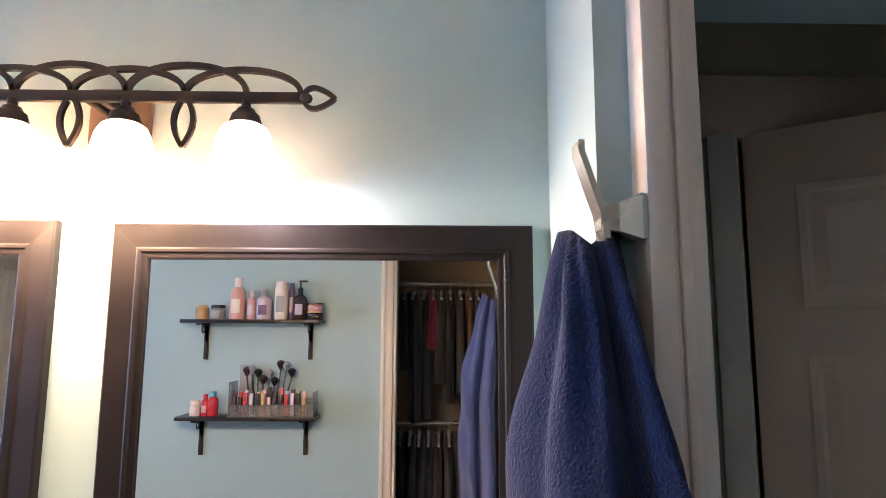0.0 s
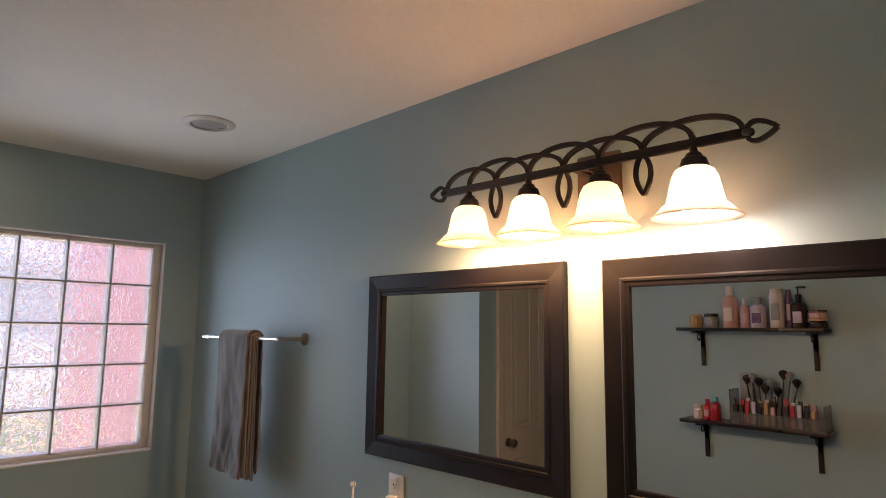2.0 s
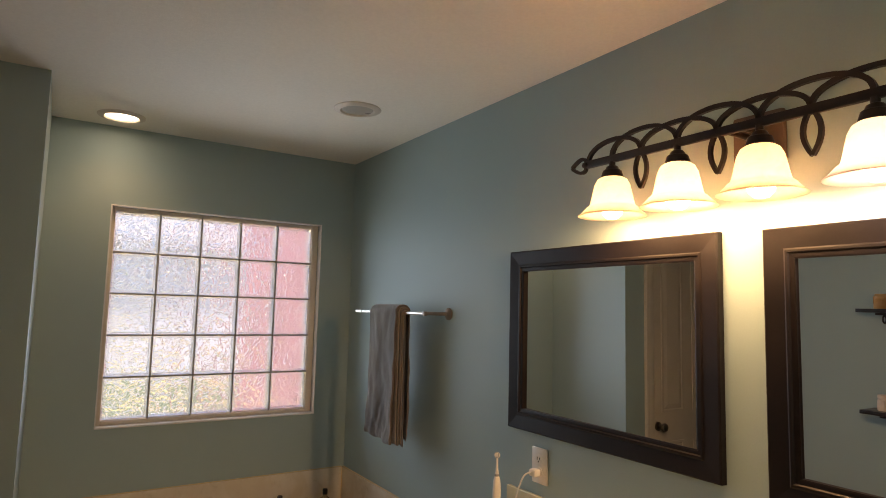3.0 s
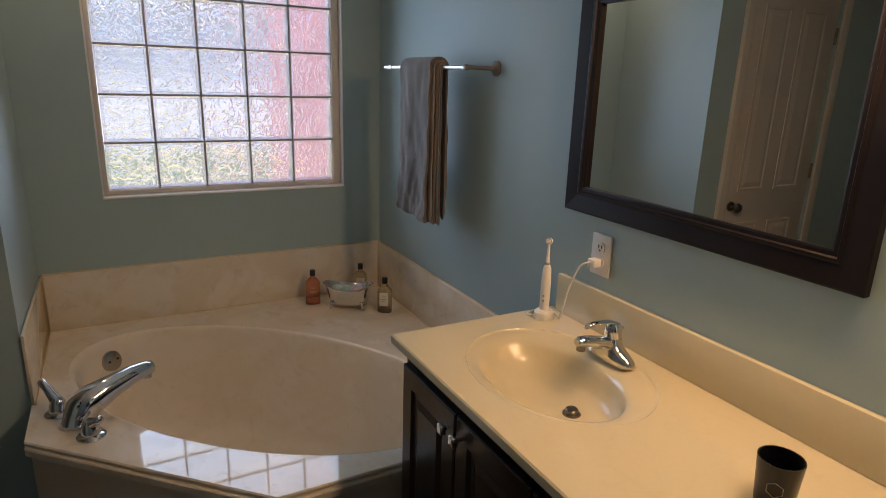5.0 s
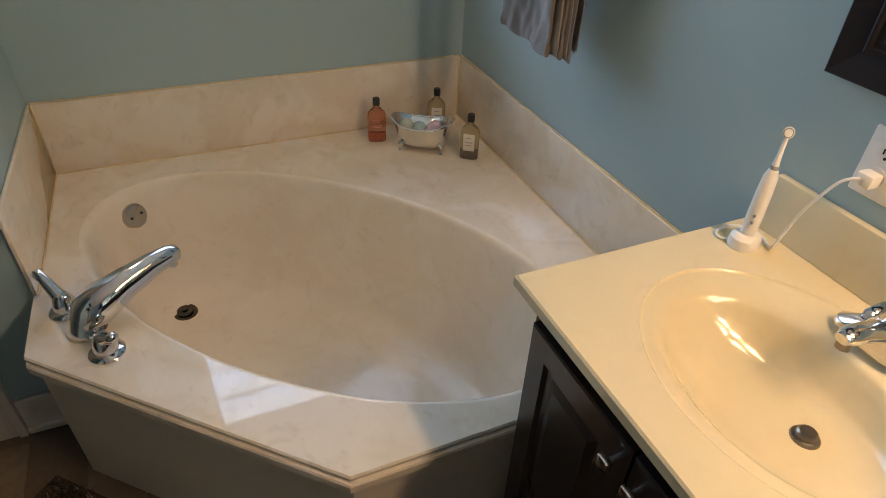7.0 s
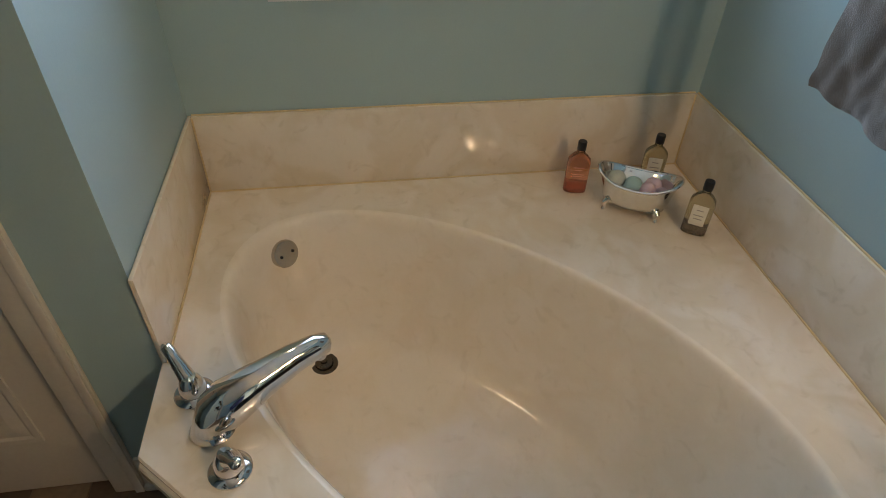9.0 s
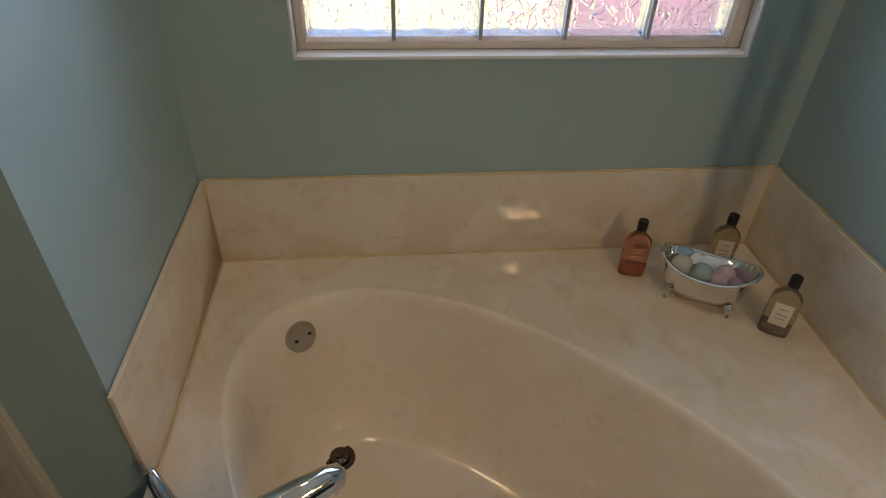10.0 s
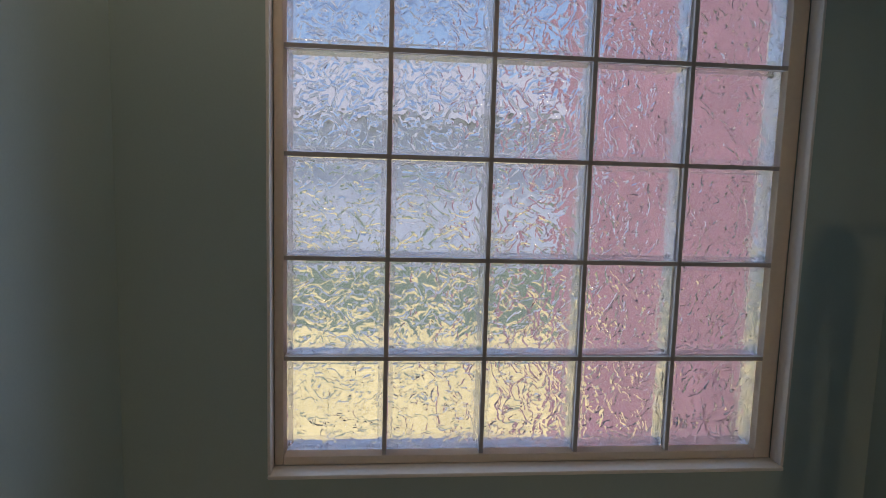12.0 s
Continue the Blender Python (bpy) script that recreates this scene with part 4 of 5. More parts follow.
FEET = [1.961, 2.051, 2.152, 2.266, 2.377, 2.481, 2.593, 2.711, 2.816]
for i in range(7):
    a, b = FEET[i], FEET[i + 2]
    bm = B()
    strip(bm, [((a + b) / 2 - (b - a) / 2 * math.cos(u), BZ + 0.003 + (0.0615 if i % 2 else 0.053) * math.sin(u) ** 0.85) for u in [math.pi * k / 22 for k in range(23)]], 0.011, 0.011 + 0.0008 * (i % 2))
    part("arch", bm, IRON, lamp, angle=60)
for x in FEET[2:7:2]:
    bm = B()
    for s in (-1, 1):
        strip(bm, [(x + s * 0.0185 * math.sin(u) ** 0.9, BZ - 0.008 - 0.090 * k / 14) for k, u in [(k, math.pi * (0.12 + 0.88 * k / 14)) for k in range(15)]], 0.009, 0.010)
    part("drop_loop", bm, IRON, lamp, angle=60)
for x, s in ((1.954, -1), (2.821, 1)):
    bm = B()
    for v in (-1, 1):
        strip(bm, [(x + s * (0.060 * k / 12), BZ + v * 0.021 * math.sin(math.pi * (k / 12) ** 0.6) ** 0.8) for k in range(13)], 0.009, 0.010)
    lathe(bm, [(0.0, -0.011), (0.011, -0.006), (0.013, 0.0), (0.011, 0.006), (0.0, 0.011)], (x + s * 0.004, LAMP_Y, BZ), 14)
    part("finial", bm, IRON, lamp, angle=60)
bm = B()
box(bm, 2.354, -0.022, 1.982, 2.482, -0.001, 2.110, 0.008)
part("backplate", bm, PLATE_LIT, lamp)
bm = B()
for x in (2.398, 2.438):
    cyl(bm, (x, -0.015, BZ), (x, LAMP_Y + 0.004, BZ), 0.008, n=12)
part("arm", bm, IRON, lamp)
for x, k, c in BULBS:
    bm = B()
    lathe(bm, [(0.0, 2.048), (0.009, 2.048), (0.009, 2.036), (0.016, 2.032), (0.020, 2.024), (0.026, 2.020), (0.031, 2.004), (0.031, 1.997), (0.0, 1.997)], (x, LAMP_Y, -0.0025), 20)
    sock = part("socket", bm, IRON, lamp)
    bm = B()
    pr = [(0.030, 2.001), (0.041, 1.994), (0.049, 1.978), (0.054, 1.956), (0.058, 1.936), (0.062, 1.922), (0.067, 1.915), (0.071, 1.914), (0.074, 1.910), (0.084, 1.899), (0.095, 1.890)]
    full = pr + [(r - 0.0035, z - 0.001) for r, z in reversed(pr)]
    lathe(bm, full, (x, LAMP_Y, -0.0025), 32)
    part("shade", bm, SHADE, lamp, "frosted alabaster bell shade", angle=60)
    bm = B()
    lathe(bm, [(0.0, 1.880), (0.016, 1.884), (0.027, 1.895), (0.031, 1.910), (0.027, 1.930), (0.015, 1.958), (0.013, 1.997)], (x, LAMP_Y, -0.0025), 20)
    bl = part("bulb", bm, BULB, lamp, "lit round bulb")
    bl.visible_shadow = False

# ---- ceiling lights ----
for x, y, m, lab in ((0.20, -1.23, CANGLOW, "lit round recessed ceiling light over the tub"), (0.929, -0.412, None, "unlit round recessed ceiling light with a frosted lens")):
    t = thing("recessed_light", (x, y, H), lab, "ceiling light", "recessed ceiling lights")
    bm = B()
    lathe(bm, [(0.066, -0.002), (0.072, -0.010), (0.085, -0.008), (0.098, -0.003), (0.099, 0.0)], (x, y, H), 40)
    part("trim_ring", bm, WHITE, t)
    bm = B()
    lathe(bm, [(0.0, -0.006), (0.05, -0.006), (0.066, -0.003)], (x, y, H), 36)
    o = part("lens", bm, m or mat("dull_lens", (0.42, 0.40, 0.36), 0.3), t)
    o.visible_shadow = False

# ---- towel bar and towels ----
TZ, TY = 1.594, -0.12
rail = thing("towel_bar", (0.69, 0, TZ), "brushed nickel towel bar on the wall", "towel bar")
part("rod", cyl(B(), (0.36, TY, TZ), (1.045, TY, TZ), 0.0075), NICKEL, rail)
for x in (0.424, 1.04):
    bm = B()
    lathe(bm, [(0.0, 0.0), (0.026, 0.0), (0.026, 0.006), (0.018, 0.012), (0.008, 0.016), (0.0065, 0.11), (0.0095, 0.114), (0.0095, 0.128), (0.0, 0.13)], n=20)
    bmesh.ops.rotate(bm, verts=bm.verts, cent=(0, 0, 0), matrix=Matrix.Rotation(radians(90), 3, "X"))
    bmesh.ops.translate(bm, verts=bm.verts, vec=(x, -0.001, TZ))
    part("post", bm, NICKEL if x < 0.7 else POSTM, rail)


def draped(name, x0, x1, drop_front, drop_back, gap, thick, m, parent, seed, wave=0.006):
    """One folded layer of towel over the rod."""
    bm = B()
    nx = 40
    path = []
    for k in range(48):
        path.append((-gap, -drop_front + drop_front * k / 47))
    for k in range(1, 9):
        u = math.pi * k / 9
        path.append((-gap * math.cos(u), gap * 0.9 * math.sin(u)))
    for k in range(16):
        path.append((gap, -drop_back * k / 15))
    top_s, bot_s = [], []
    for i in range(nx + 1):
        x = x0 + (x1 - x0) * i / nx
        ro, ri = [], []
        for j, (oy, oz) in enumerate(path):
            d = max(0.0, -oz) / drop_front
            w = wave * (0.3 + d) * math.sin(5.5 * i / nx + seed + 1.5 * d) + 1.1 * wave * noise.noise(Vector((x * 22 + oz * 3, oz * 9, seed))) + (0.25 + 0.7 * d * d) * wave * noise.noise(Vector((x * 40 - oz * 10, oz * 20 + x * 8, seed + 5)))
            tk = thick * (1.7 if j in (1, 2) else 0.8 if j == 3 else 1.0)
            pin = 1 - 0.06 * d * math.sin(seed + 2)
            xx = (x0 + x1) / 2 + (x - (x0 + x1) / 2) * pin + 0.004 * noise.noise(Vector((oz * 9, seed, 1)))
            zz = TZ + oz + (0.004 * math.sin(i * 0.35 + seed) - 0.018 * i / nx) * d
            nrm = Vector((oy, oz if oz > 0 else 0))
            nrm = nrm.normalized() if nrm.length > 1e-5 else Vector((0, 1))
            s = -1 if oy < 0 else 1
            ro.append((xx, TY + oy + w * (s if oz <= 0 else 0) + nrm.x * tk / 2, zz + nrm.y * tk / 2))
            ri.append((xx, TY + oy + w * (s if oz <= 0 else 0) - nrm.x * tk / 2, zz - nrm.y * tk / 2))
        top_s.append(ro + list(reversed(ri)))
    quads(bm, top_s, True, True, True)
    return part(name, bm, m, parent, angle=70)


hand = thing("hand_towel", (0.75, TY, TZ), "folded taupe terry towel with tan edges hanging on the bar", "towel")
draped("outer_fold", 0.602, 0.848, 0.555, 0.53, 0.036, 0.009, TOWEL, hand, 0.4, 0.0055)
draped("edge_fold", 0.640, 0.862, 0.545, 0.53, 0.0245, 0.004, TOWELEDGE, hand, 1.7, 0.0022)
draped("middle_fold", 0.630, 0.873, 0.552, 0.53, 0.0175, 0.007, TOWEL, hand, 1.1, 0.002)
draped("lining_fold", 0.640, 0.881, 0.540, 0.53, 0.0125, 0.002, TOWELEDGE, hand, 2.2, 0.001)
draped("inner_fold", 0.630, 0.890, 0.548, 0.52, 0.0095, 0.003, TOWEL, hand, 3.1, 0.001)

# robe hook with the blue towel
hook = thing("robe_hook", (3.27, -0.59, 1.70), "brushed nickel robe hook on the side of the door casing", "hook")
HX, HY, HZ = 3.302, -0.591, 1.730
bm = B()
quads(bm, [[(HX - d, HY - s, HZ - s), (HX - d, HY + s, HZ - s), (HX - d, HY + s, HZ + s), (HX - d, HY - s, HZ + s)] for d, s in ((0.001, 0.024), (0.006, 0.025), (0.014, 0.022), (0.028, 0.016), (0.048, 0.013))], True, True, True)
part("base", bm, NICKEL, hook, smooth=False)
bm = B()
pts = [(HX - 0.036, HY, HZ - 0.03), (HX - 0.037, HY, HZ - 0.015), (HX - 0.040, HY, HZ + 0.006), (HX - 0.048, HY, HZ + 0.030), (HX - 0.056, HY, HZ + 0.056), (HX - 0.062, HY, HZ + 0.074), (HX - 0.062, HY, HZ + 0.086)]
quads(bm, [[(x - 0.003, y - 0.016, z), (x - 0.003, y + 0.016, z), (x + 0.004, y + 0.016, z), (x + 0.004, y - 0.016, z)] for x, y, z in [(q[0] - 0.006, q[1], q[2]) for q in pts]], True, True, True)
part("prong", bm, NICKEL, hook, "flat curved upright prong")
HX, HY, HZ = 3.306, -0.575, 1.722
bt = thing("bath_towel", (HX - 0.05, HY, HZ - 0.03), "blue terry bath towel bunched on the robe hook", "towel")
bm = B()
rings = []
rnd = random.Random(4)
for k in range(42):
    f = k / 41
    z = HZ - 0.012 - 0.95 * f
    sp = 0.034 + 0.132 * min(1, f / 0.6) ** 0.8 + 0.04 * f
    cx = HX - 0.060 - 0.028 * min(1, f / 0.3)
    ring = []
    for i in range(72):
        u = 2 * math.pi * i / 72
        fold = 1 + 0.17 * math.sin(5 * u + 0.6 + 0.8 * f) + 0.10 * math.sin(9 * u + 2 * f) + 0.05 * noise.noise(Vector((math.cos(u) * 2, math.sin(u) * 2, f * 6)))
        rx, ry = min(0.062, 0.026 + 0.15 * f) * fold, sp * 1.06 * fold
        bulge = 0.010 * noise.noise(Vector((u * 3, f * 9, 3)))
        ring.append((min(HX - 0.020 + 0.006 * math.sin(7 * u), cx + 0.05 * max(0.0, -math.sin(u)) * min(1, f / 0.4) + (rx + bulge) * math.cos(u)), HY - 0.11 * min(1, f / 0.6) + (ry + bulge) * math.sin(u), z + 0.010 * math.cos(u * 2)))
    rings.append(ring)
quads(bm, rings, True, True, True)
part("cloth", bm, BLUE, bt, angle=80)

# ---- shelves with toiletries on the south wall ----


def wall_shelf(x0, x1, z, label):
    t = thing("wall_shelf", ((x0 + x1) / 2, YO, z), label, "shelf", "shelves on the wall")
    part("board", box(B(), x0, YO + 0.002, z - 0.018, x1, YO + 0.155, z, 0.002), ESPRESSO, t)
    for x in (x0 + 0.085, x1 - 0.07):
        bm = B()
        box(bm, x - 0.011, YO + 0.001, z - 0.205, x + 0.011, YO + 0.012, z - 0.018, 0.001)
        box(bm, x - 0.011, YO + 0.012, z - 0.030, x + 0.011, YO + 0.13, z - 0.018, 0.001)
        tube(bm, [(x, YO + 0.06 + 0.018 * math.cos(u), z - 0.05 + 0.018 * math.sin(u)) for u in [2 * math.pi * i / 14 for i in range(14)]], 0.004, 8, True)
        part("bracket", bm, IRON, t)
    return t


wall_shelf(1.79, 2.49, 1.668, "dark wood shelf on scroll brackets crowded with bottles")
wall_shelf(1.79, 2.48, 1.188, "dark wood shelf on scroll brackets holding make-up")


def bottle(x, z, w, h, m, label, kind="bottle", cap=None, neck=0.4, y=YO + 0.085, pump=False):
    t = thing(kind if kind != "bottle" else "toiletry_bottle", (x, y, z), label, kind, "toiletries on the shelves")
    hb = h * (0.78 if cap else 1.0)
    bm = B()
    r = w / 2
    lathe(bm, [(0.0, 0.0), (r * 0.94, 0.0), (r, 0.004), (r, hb * 0.82), (r * 0.8, hb * 0.92), (r * neck, hb), (0.0, hb)], (x, y, z), 18)
    part("body", bm, m, t)
    if cap:
        bm = B()
        lathe(bm, [(0.0, hb), (r * neck * 1.15, hb), (r * neck * 1.15, h * 0.97), (r * neck, h), (0.0, h)], (x, y, z), 16)
        part("cap", bm, cap, t)
    if pump:
        bm = B()
        cyl(bm, (x, y, z + h), (x, y, z + h + 0.03), 0.004)
        box(bm, x - 0.008, y - 0.006, z + h + 0.028, x + 0.035, y + 0.006, z + h + 0.038, 0.002)
        part("pump", bm, BLACKP, t)
    part("label", box(B(), x - r * 0.55, y + r * 0.80, z + hb * 0.2, x + r * 0.55, y + r * 1.01, z + hb * 0.62, 0.001), next(LABELS), t)
    return t


PINK = mat("pink_bottle", (0.62, 0.36, 0.33), 0.35)
LILAC = mat("lilac_bottle", (0.56, 0.46, 0.55), 0.35)
CREAM = mat("cream_tube", (0.72, 0.62, 0.58), 0.35)
PURPLE = mat("purple_bottle", (0.16, 0.10, 0.20), 0.3)
BROWN = mat("brown_bottle", (0.05, 0.03, 0.025), 0.25)
GOLDJ = mat("amber_jar", (0.50, 0.30, 0.13), 0.3)
TEALC = mat("teal_cap", (0.10, 0.38, 0.42), 0.4)
S1, S2 = 1.668, 1.188
LABELS = itertools.cycle([GOLDJ, GREYLAB, CREAM, LILAC, PURPLE, GREYP, LILAC, LILAC, BROWN, PINK, CREAM, PINK, REDP])
bottle(1.875, S1, 0.066, 0.072, GOLDJ, "amber candle jar on the shelf", "jar", None, 0.8)
bottle(1.955, S1, 0.072, 0.075, GREYP, "grey glass jar with a dark lid", "jar", BLACKP, 0.85)
bottle(2.055, S1, 0.078, 0.215, PINK, "tall pink lotion bottle on the shelf", "bottle", CREAM, 0.45)
bottle(2.125, S1, 0.046, 0.15, PINK, "small pink scent bottle", "bottle", CREAM, 0.35)
bottle(2.190, S1, 0.075, 0.155, LILAC, "lilac body wash bottle", "bottle", GREYP, 0.4)
bottle(2.278, S1, 0.068, 0.195, CREAM, "cream tube standing on its cap", "tube", None, 0.95)
bottle(2.325, S1, 0.030, 0.19, PURPLE, "slim purple bottle on the shelf", "bottle", None, 0.8, YO + 0.06)
bottle(2.375, S1, 0.070, 0.165, BROWN, "dark brown pump bottle", "bottle", BLACKP, 0.35, pump=True)
bottle(2.452, S1, 0.082, 0.045, BROWN, "low dark cream pot on the shelf", "jar", GOLDJ, 0.9, YO + 0.08)
bottle(2.452, S1 + 0.0455, 0.080, 0.042, PINK, "stacked pink cream pot", "jar", BROWN, 0.9, YO + 0.08)
bottle(1.865, S2, 0.05, 0.075, CREAM, "small cream jar on the shelf", "jar", CREAM, 0.8)
bottle(1.915, S2, 0.042, 0.105, REDP, "red nail polish bottle", "bottle", REDP, 0.5)
bottle(1.955, S2, 0.052, 0.12, REDP, "red bottle with a teal cap", "bottle", TEALC, 0.5)
org = thing("makeup_organizer", (2.27, YO + 0.08, S2), "clear acrylic make-up organizer full of brushes and lipsticks", "organizer")
ACR = mat("clear_acrylic", (0.66, 0.60, 0.57), 0.10, trans=0.85, bump=0.0)
bm = B()
box(bm, 2.05, YO + 0.02, S2, 2.50 - 0.03, YO + 0.145, S2 + 0.004)
box(bm, 2.05, YO + 0.02, S2 + 0.004, 2.054, YO + 0.145, S2 + 0.17)
box(bm, 2.466, YO + 0.02, S2 + 0.004, 2.47, YO + 0.145, S2 + 0.12)
box(bm, 2.054, YO + 0.141, S2 + 0.004, 2.466, YO + 0.145, S2 + 0.06)
box(bm, 2.054, YO + 0.09, S2 + 0.004, 2.466, YO + 0.094, S2 + 0.09)
part("tray", bm, ACR, org, smooth=False)
part("drawer", box(B(), 2.06, YO + 0.025, S2 + 0.006, 2.46, YO + 0.088, S2 + 0.055, 0.003), ACR, org)
part("palette", box(B(), 2.07, YO + 0.03, S2 + 0.06, 2.13, YO + 0.045, S2 + 0.25, 0.003), GREYP, org)
for i in range(26):
    x = 2.072 + 0.029 * (i % 13)
    row = i // 13
    yy = YO + 0.100 + 0.020 * row
    hh = (0.062, 0.035)[row] + 0.03 * rnd.random()
    mm = [BROWN, PINK, BLACKP, REDP, BROWN, GOLDJ, LILAC][(3 * i) % 7]
    tagged(part("lipstick", box(B(), x - 0.009, yy, S2 + 0.0045, x + 0.009, yy + 0.017, S2 + 0.055 + hh, 0.003), mm), "lipstick tube standing in the organizer", "lipstick", "lipsticks in the organizer")
for i in range(9):
    x = 2.13 + 0.022 * i
    lean = 0.02 * (i - 3) / 3
    hh = 0.135 + 0.10 * rnd.random()
    br = thing("makeup_brush", (x, YO + 0.06, S2 + 0.056), "make-up brush with a soft dark head", "brush", "make-up brushes")
    part("handle", cyl(B(), (x, YO + 0.06, S2 + 0.056), (x + lean, YO + 0.06, S2 + hh), 0.004, n=8), BROWN, br)
    bm = B()
    lathe(bm, [(0.006, 0.0), (0.016, 0.018), (0.022, 0.030), (0.015, 0.042), (0.0, 0.047)], (x + lean, YO + 0.06, S2 + hh), 12)
    part("bristle_head", bm, [BROWN, GREYP, BLACKP][i % 3], br)

# ---- closet ----
CRY = -2.87
for z, nm in ((1.93, "upper"), (1.02, "lower")):
    tagged(part("closet_rod", cyl(B(), (1.62, CRY, z), (4.5, CRY, z), 0.015), NICKEL), "steel closet rod full of hanging clothes", "closet rod")
CLOTH = [mat("garment_cloth_" + n, c, 0.9, var=0.2, scale=12, bump=0.3, sheen=0.3, spec=0.1) for n, c in (
    ("pale", (0.40, 0.42, 0.38)), ("black", (0.015, 0.015, 0.018)), ("navy", (0.03, 0.035, 0.06)), ("red", (0.55, 0.03, 0.09)), ("grey", (0.08, 0.072, 0.07)), ("brown", (0.07, 0.045, 0.035)), ("rust", (0.36, 0.16, 0.06)))]
COLN = ["pale grey", "black", "navy", "crimson", "grey", "brown", "rust"]
order = [0, 4, 1, 1, 3, 4, 1, 4, 6, 1]
DROPS = [0.24, 0.52, 0.84, 0.82, 0.38, 0.60, 0.72, 0.66, 0.78, 0.44]
for row, (z, drop) in enumerate(((1.93, 0.62), (1.02, 0.75))):
    for i in range(10 if row == 0 else 16):
        x = (2.80 + 0.062 * i if row == 0 else 2.72 + 0.064 * i) + 0.014 * rnd.uniform(-1, 1)
        c = order[i] if row == 0 else [1, 2, 5, 1][i % 4]
        dr = DROPS[i] if row == 0 else drop * rnd.uniform(0.7, 1.05)
        g = thing("garment", (x, CRY, z), COLN[c] + " garment hanging on the closet rod", "clothes", "hanging clothes")
        bm = B()
        tube(bm, [(x, CRY, z + 0.018), (x, CRY + 0.012, z + 0.012), (x, CRY, z - 0.03), (x, CRY, z - 0.05)], 0.003, 6)
        tube(bm, [(x, CRY - 0.2, z - 0.11), (x, CRY, z - 0.05), (x, CRY + 0.2, z - 0.11)], 0.009, 6)
        part("hanger", bm, PLASTIC, g)
        bm = B()
        rings = []
        for k in range(9):
            f = k / 8
            hw = 0.06 + 0.165 * min(1, f * 5) ** 0.6 - 0.02 * f
            th = 0.022 + 0.014 * f
            zz = z - 0.045 - dr * f
            rings.append([(x + th * math.sin(u) * (1 + 0.35 * math.sin(4 * u + i)) + 0.012 * f * math.sin(i), CRY + hw * math.cos(u), zz - 0.05 * abs(math.cos(u)) * (1 - f)) for u in [2 * math.pi * q / 20 for q in range(20)]])
        quads(bm, rings, True, True, True)
        part("cloth", bm, CLOTH[c], g, angle=80)

# ---- rug ----
PILE = mat("rug_pile", (0.075, 0.056, 0.044), 0.95, var=0.3, scale=20, bump=0.0, spec=0.1)
_n, _l = PILE.node_tree.nodes, PILE.node_tree.links
_geo, _hs, _cr = _n.new("ShaderNodeNewGeometry"), _n.new("ShaderNodeHueSaturation"), _n.new("ShaderNodeMapRange")
_cr.inputs[1].default_value, _cr.inputs[2].default_value = 0.55, 1.0
_cr.inputs[3].default_value, _cr.inputs[4].default_value = 0.5, 4.0
_l.new(_geo.outputs["Random Per Island"], _cr.inputs[0])
_l.new(_cr.outputs[0], _hs.inputs["Value"])
_l.new(_n["Principled BSDF"].inputs["Base Color"].links[0].from_socket, _hs.inputs["Color"])
_l.new(_hs.outputs[0], _n["Principled BSDF"].inputs["Base Color"])
bm = B()
box(bm, 0.98, -1.95, 0.001, 2.1, -1.43, 0.018, 0.006)
bmesh.ops.rotate(bm, verts=bm.verts, cent=(1.2, -1.6, 0), matrix=Matrix.Rotation(radians(46), 3, "Z"))
bmesh.ops.translate(bm, verts=bm.verts, vec=(-0.06, 0.07, 0))
rug = thing("bath_rug", (1.4, -1.6, 0.0), "dark brown shaggy bath rug beside the tub", "rug")
bmesh.ops.translate(bm, verts=bm.verts, vec=(0, 0, 0.008))
part("backing", bm, RUGM, rug)
pv, pf = [], []
prnd = random.Random(9)
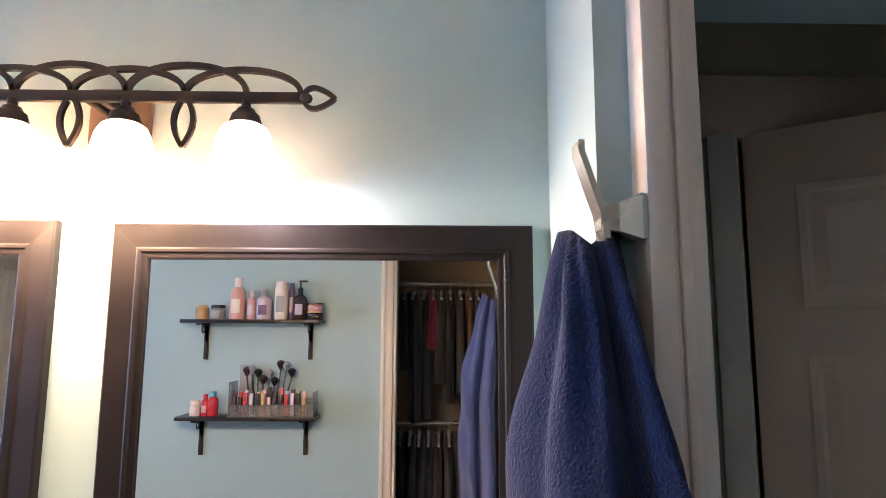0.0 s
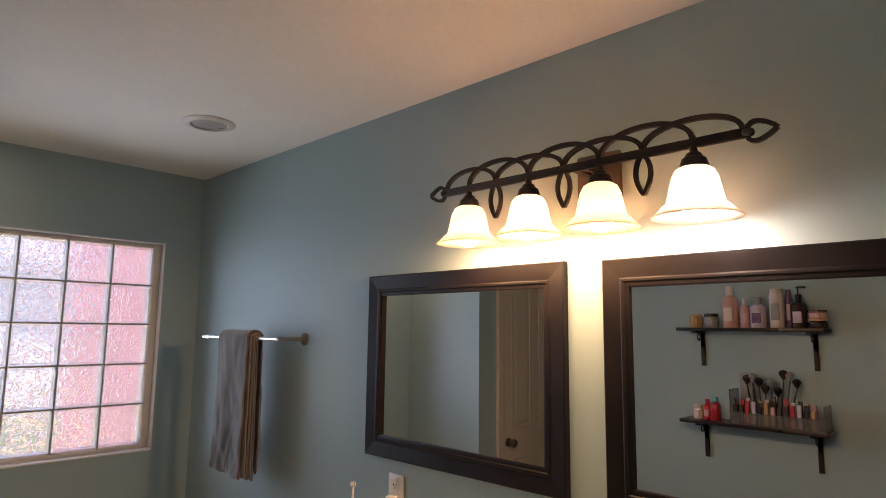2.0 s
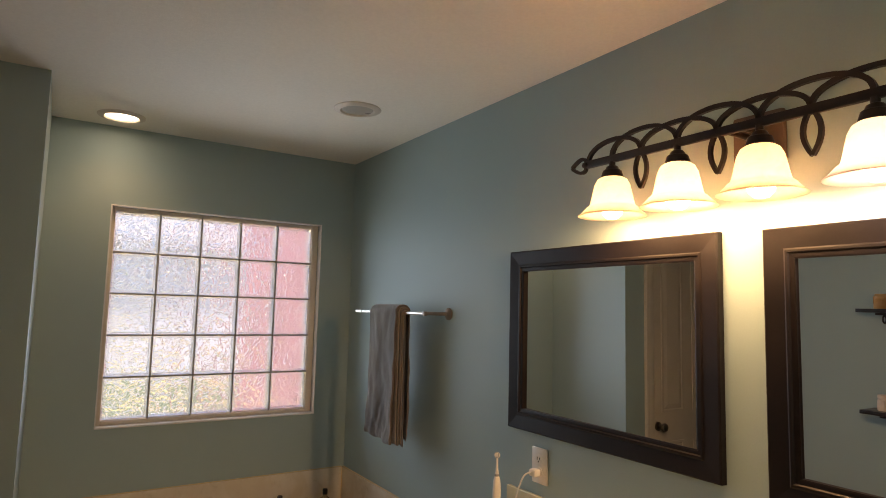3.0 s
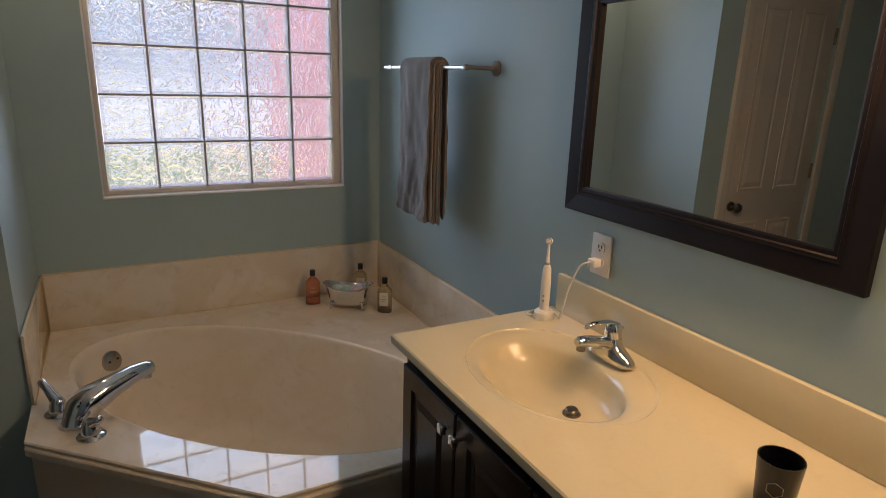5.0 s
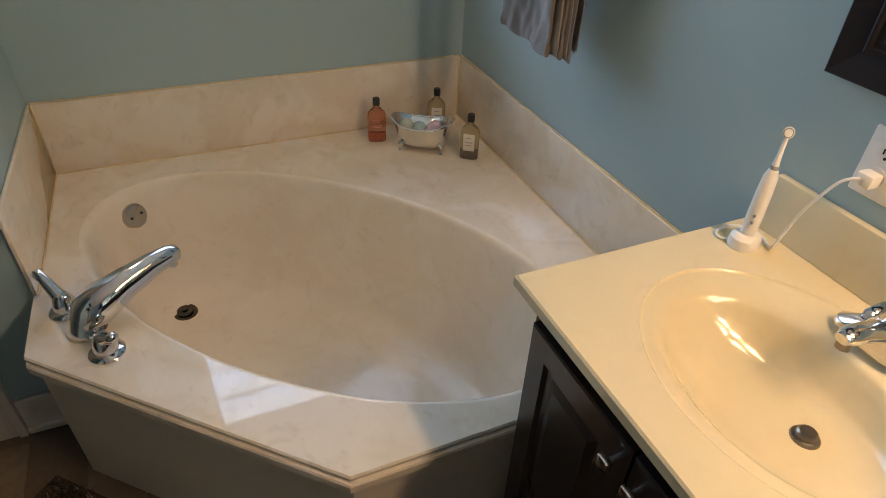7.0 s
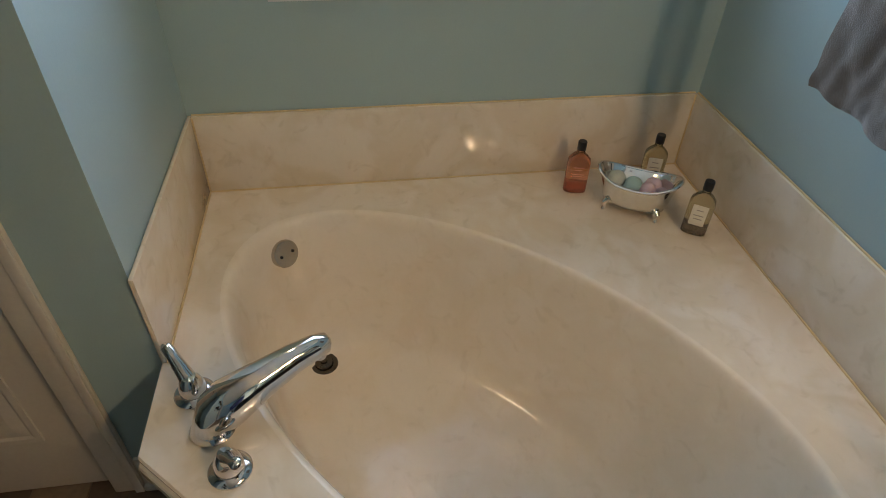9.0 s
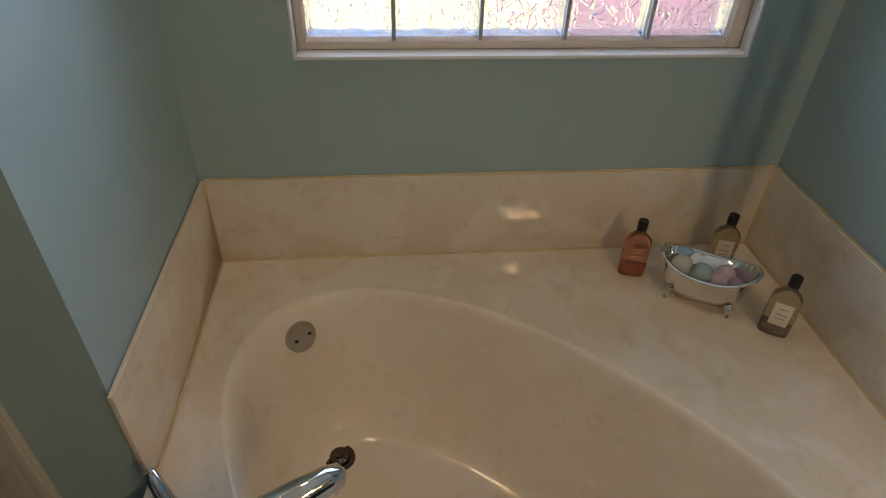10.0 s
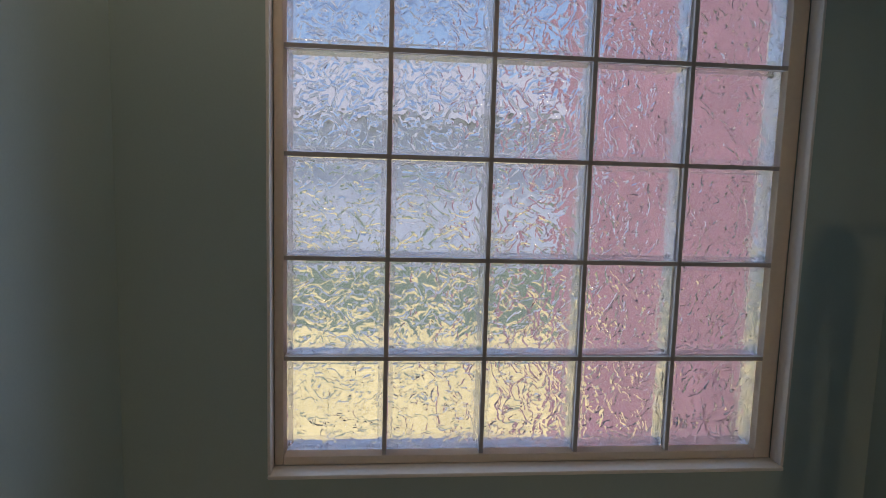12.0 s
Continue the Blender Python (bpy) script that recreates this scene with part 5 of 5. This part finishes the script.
for _ in range(9000):
    a, b = prnd.uniform(0.99, 2.09), prnd.uniform(-1.94, -1.44)
    q = Matrix.Rotation(radians(46), 2) @ Vector((a - 1.2, b + 1.6))
    x, y = q.x + 1.2 - 0.06, q.y - 1.6 + 0.07
    u, ln = prnd.uniform(0, 6.28), prnd.uniform(0.008, 0.022)
    lx, ly = prnd.uniform(-0.012, 0.012), prnd.uniform(-0.012, 0.012)
    k = len(pv)
    dx, dy = 0.0030 * math.cos(u), 0.0030 * math.sin(u)
    pv += [(x - dx - 1.4, y - dy + 1.6, 0.024), (x + dx - 1.4, y + dy + 1.6, 0.024), (x + lx - 1.4, y + ly + 1.6, 0.024 + ln)]
    pf.append((k, k + 1, k + 2))
pile = bpy.data.meshes.new("pile")
pile.from_pydata(pv, [], pf)
pile.materials.append(PILE)
pile_ob = new("pile", pile)
pile_ob.parent = rug
pile_ob["kind"] = "stuff"


# ---- floor planks ----
PLANK = mat("floor_plank", (0.16, 0.118, 0.082), 0.42, var=0.35, scale=5, grain=0.15, gscale=50, bump=0.12, bscale=70)
_n, _l = PLANK.node_tree.nodes, PLANK.node_tree.links
_info, _hs = _n.new("ShaderNodeObjectInfo"), _n.new("ShaderNodeHueSaturation")
_mr = _n.new("ShaderNodeMapRange")
_mr.inputs[3].default_value, _mr.inputs[4].default_value = 0.7, 1.3
_src = _n["Principled BSDF"].inputs["Base Color"].links[0].from_socket
_l.new(_info.outputs["Random"], _mr.inputs[0])
_l.new(_mr.outputs[0], _hs.inputs["Value"])
_l.new(_src, _hs.inputs["Color"])
_l.new(_hs.outputs[0], _n["Principled BSDF"].inputs["Base Color"])
plank_mesh = mesh_from("plank", box(B(), -0.6, -0.073, 0.0, 0.6, 0.073, 0.008, 0.0015, 1), PLANK, False)
ground_floor = bpy.data.objects["floor"]
for _i in range(13):
    for _j in range(4):
        _x = 0.9 + 1.204 * _j - (0.37 * _i) % 1.2
        if _x < 0.06 or _x > 3.28:
            continue
        _o = new("plank", plank_mesh)
        _o.parent = ground_floor
        _o.location = (_x + 0.6, -0.60 - 0.15 * _i - 0.075, 0.0)
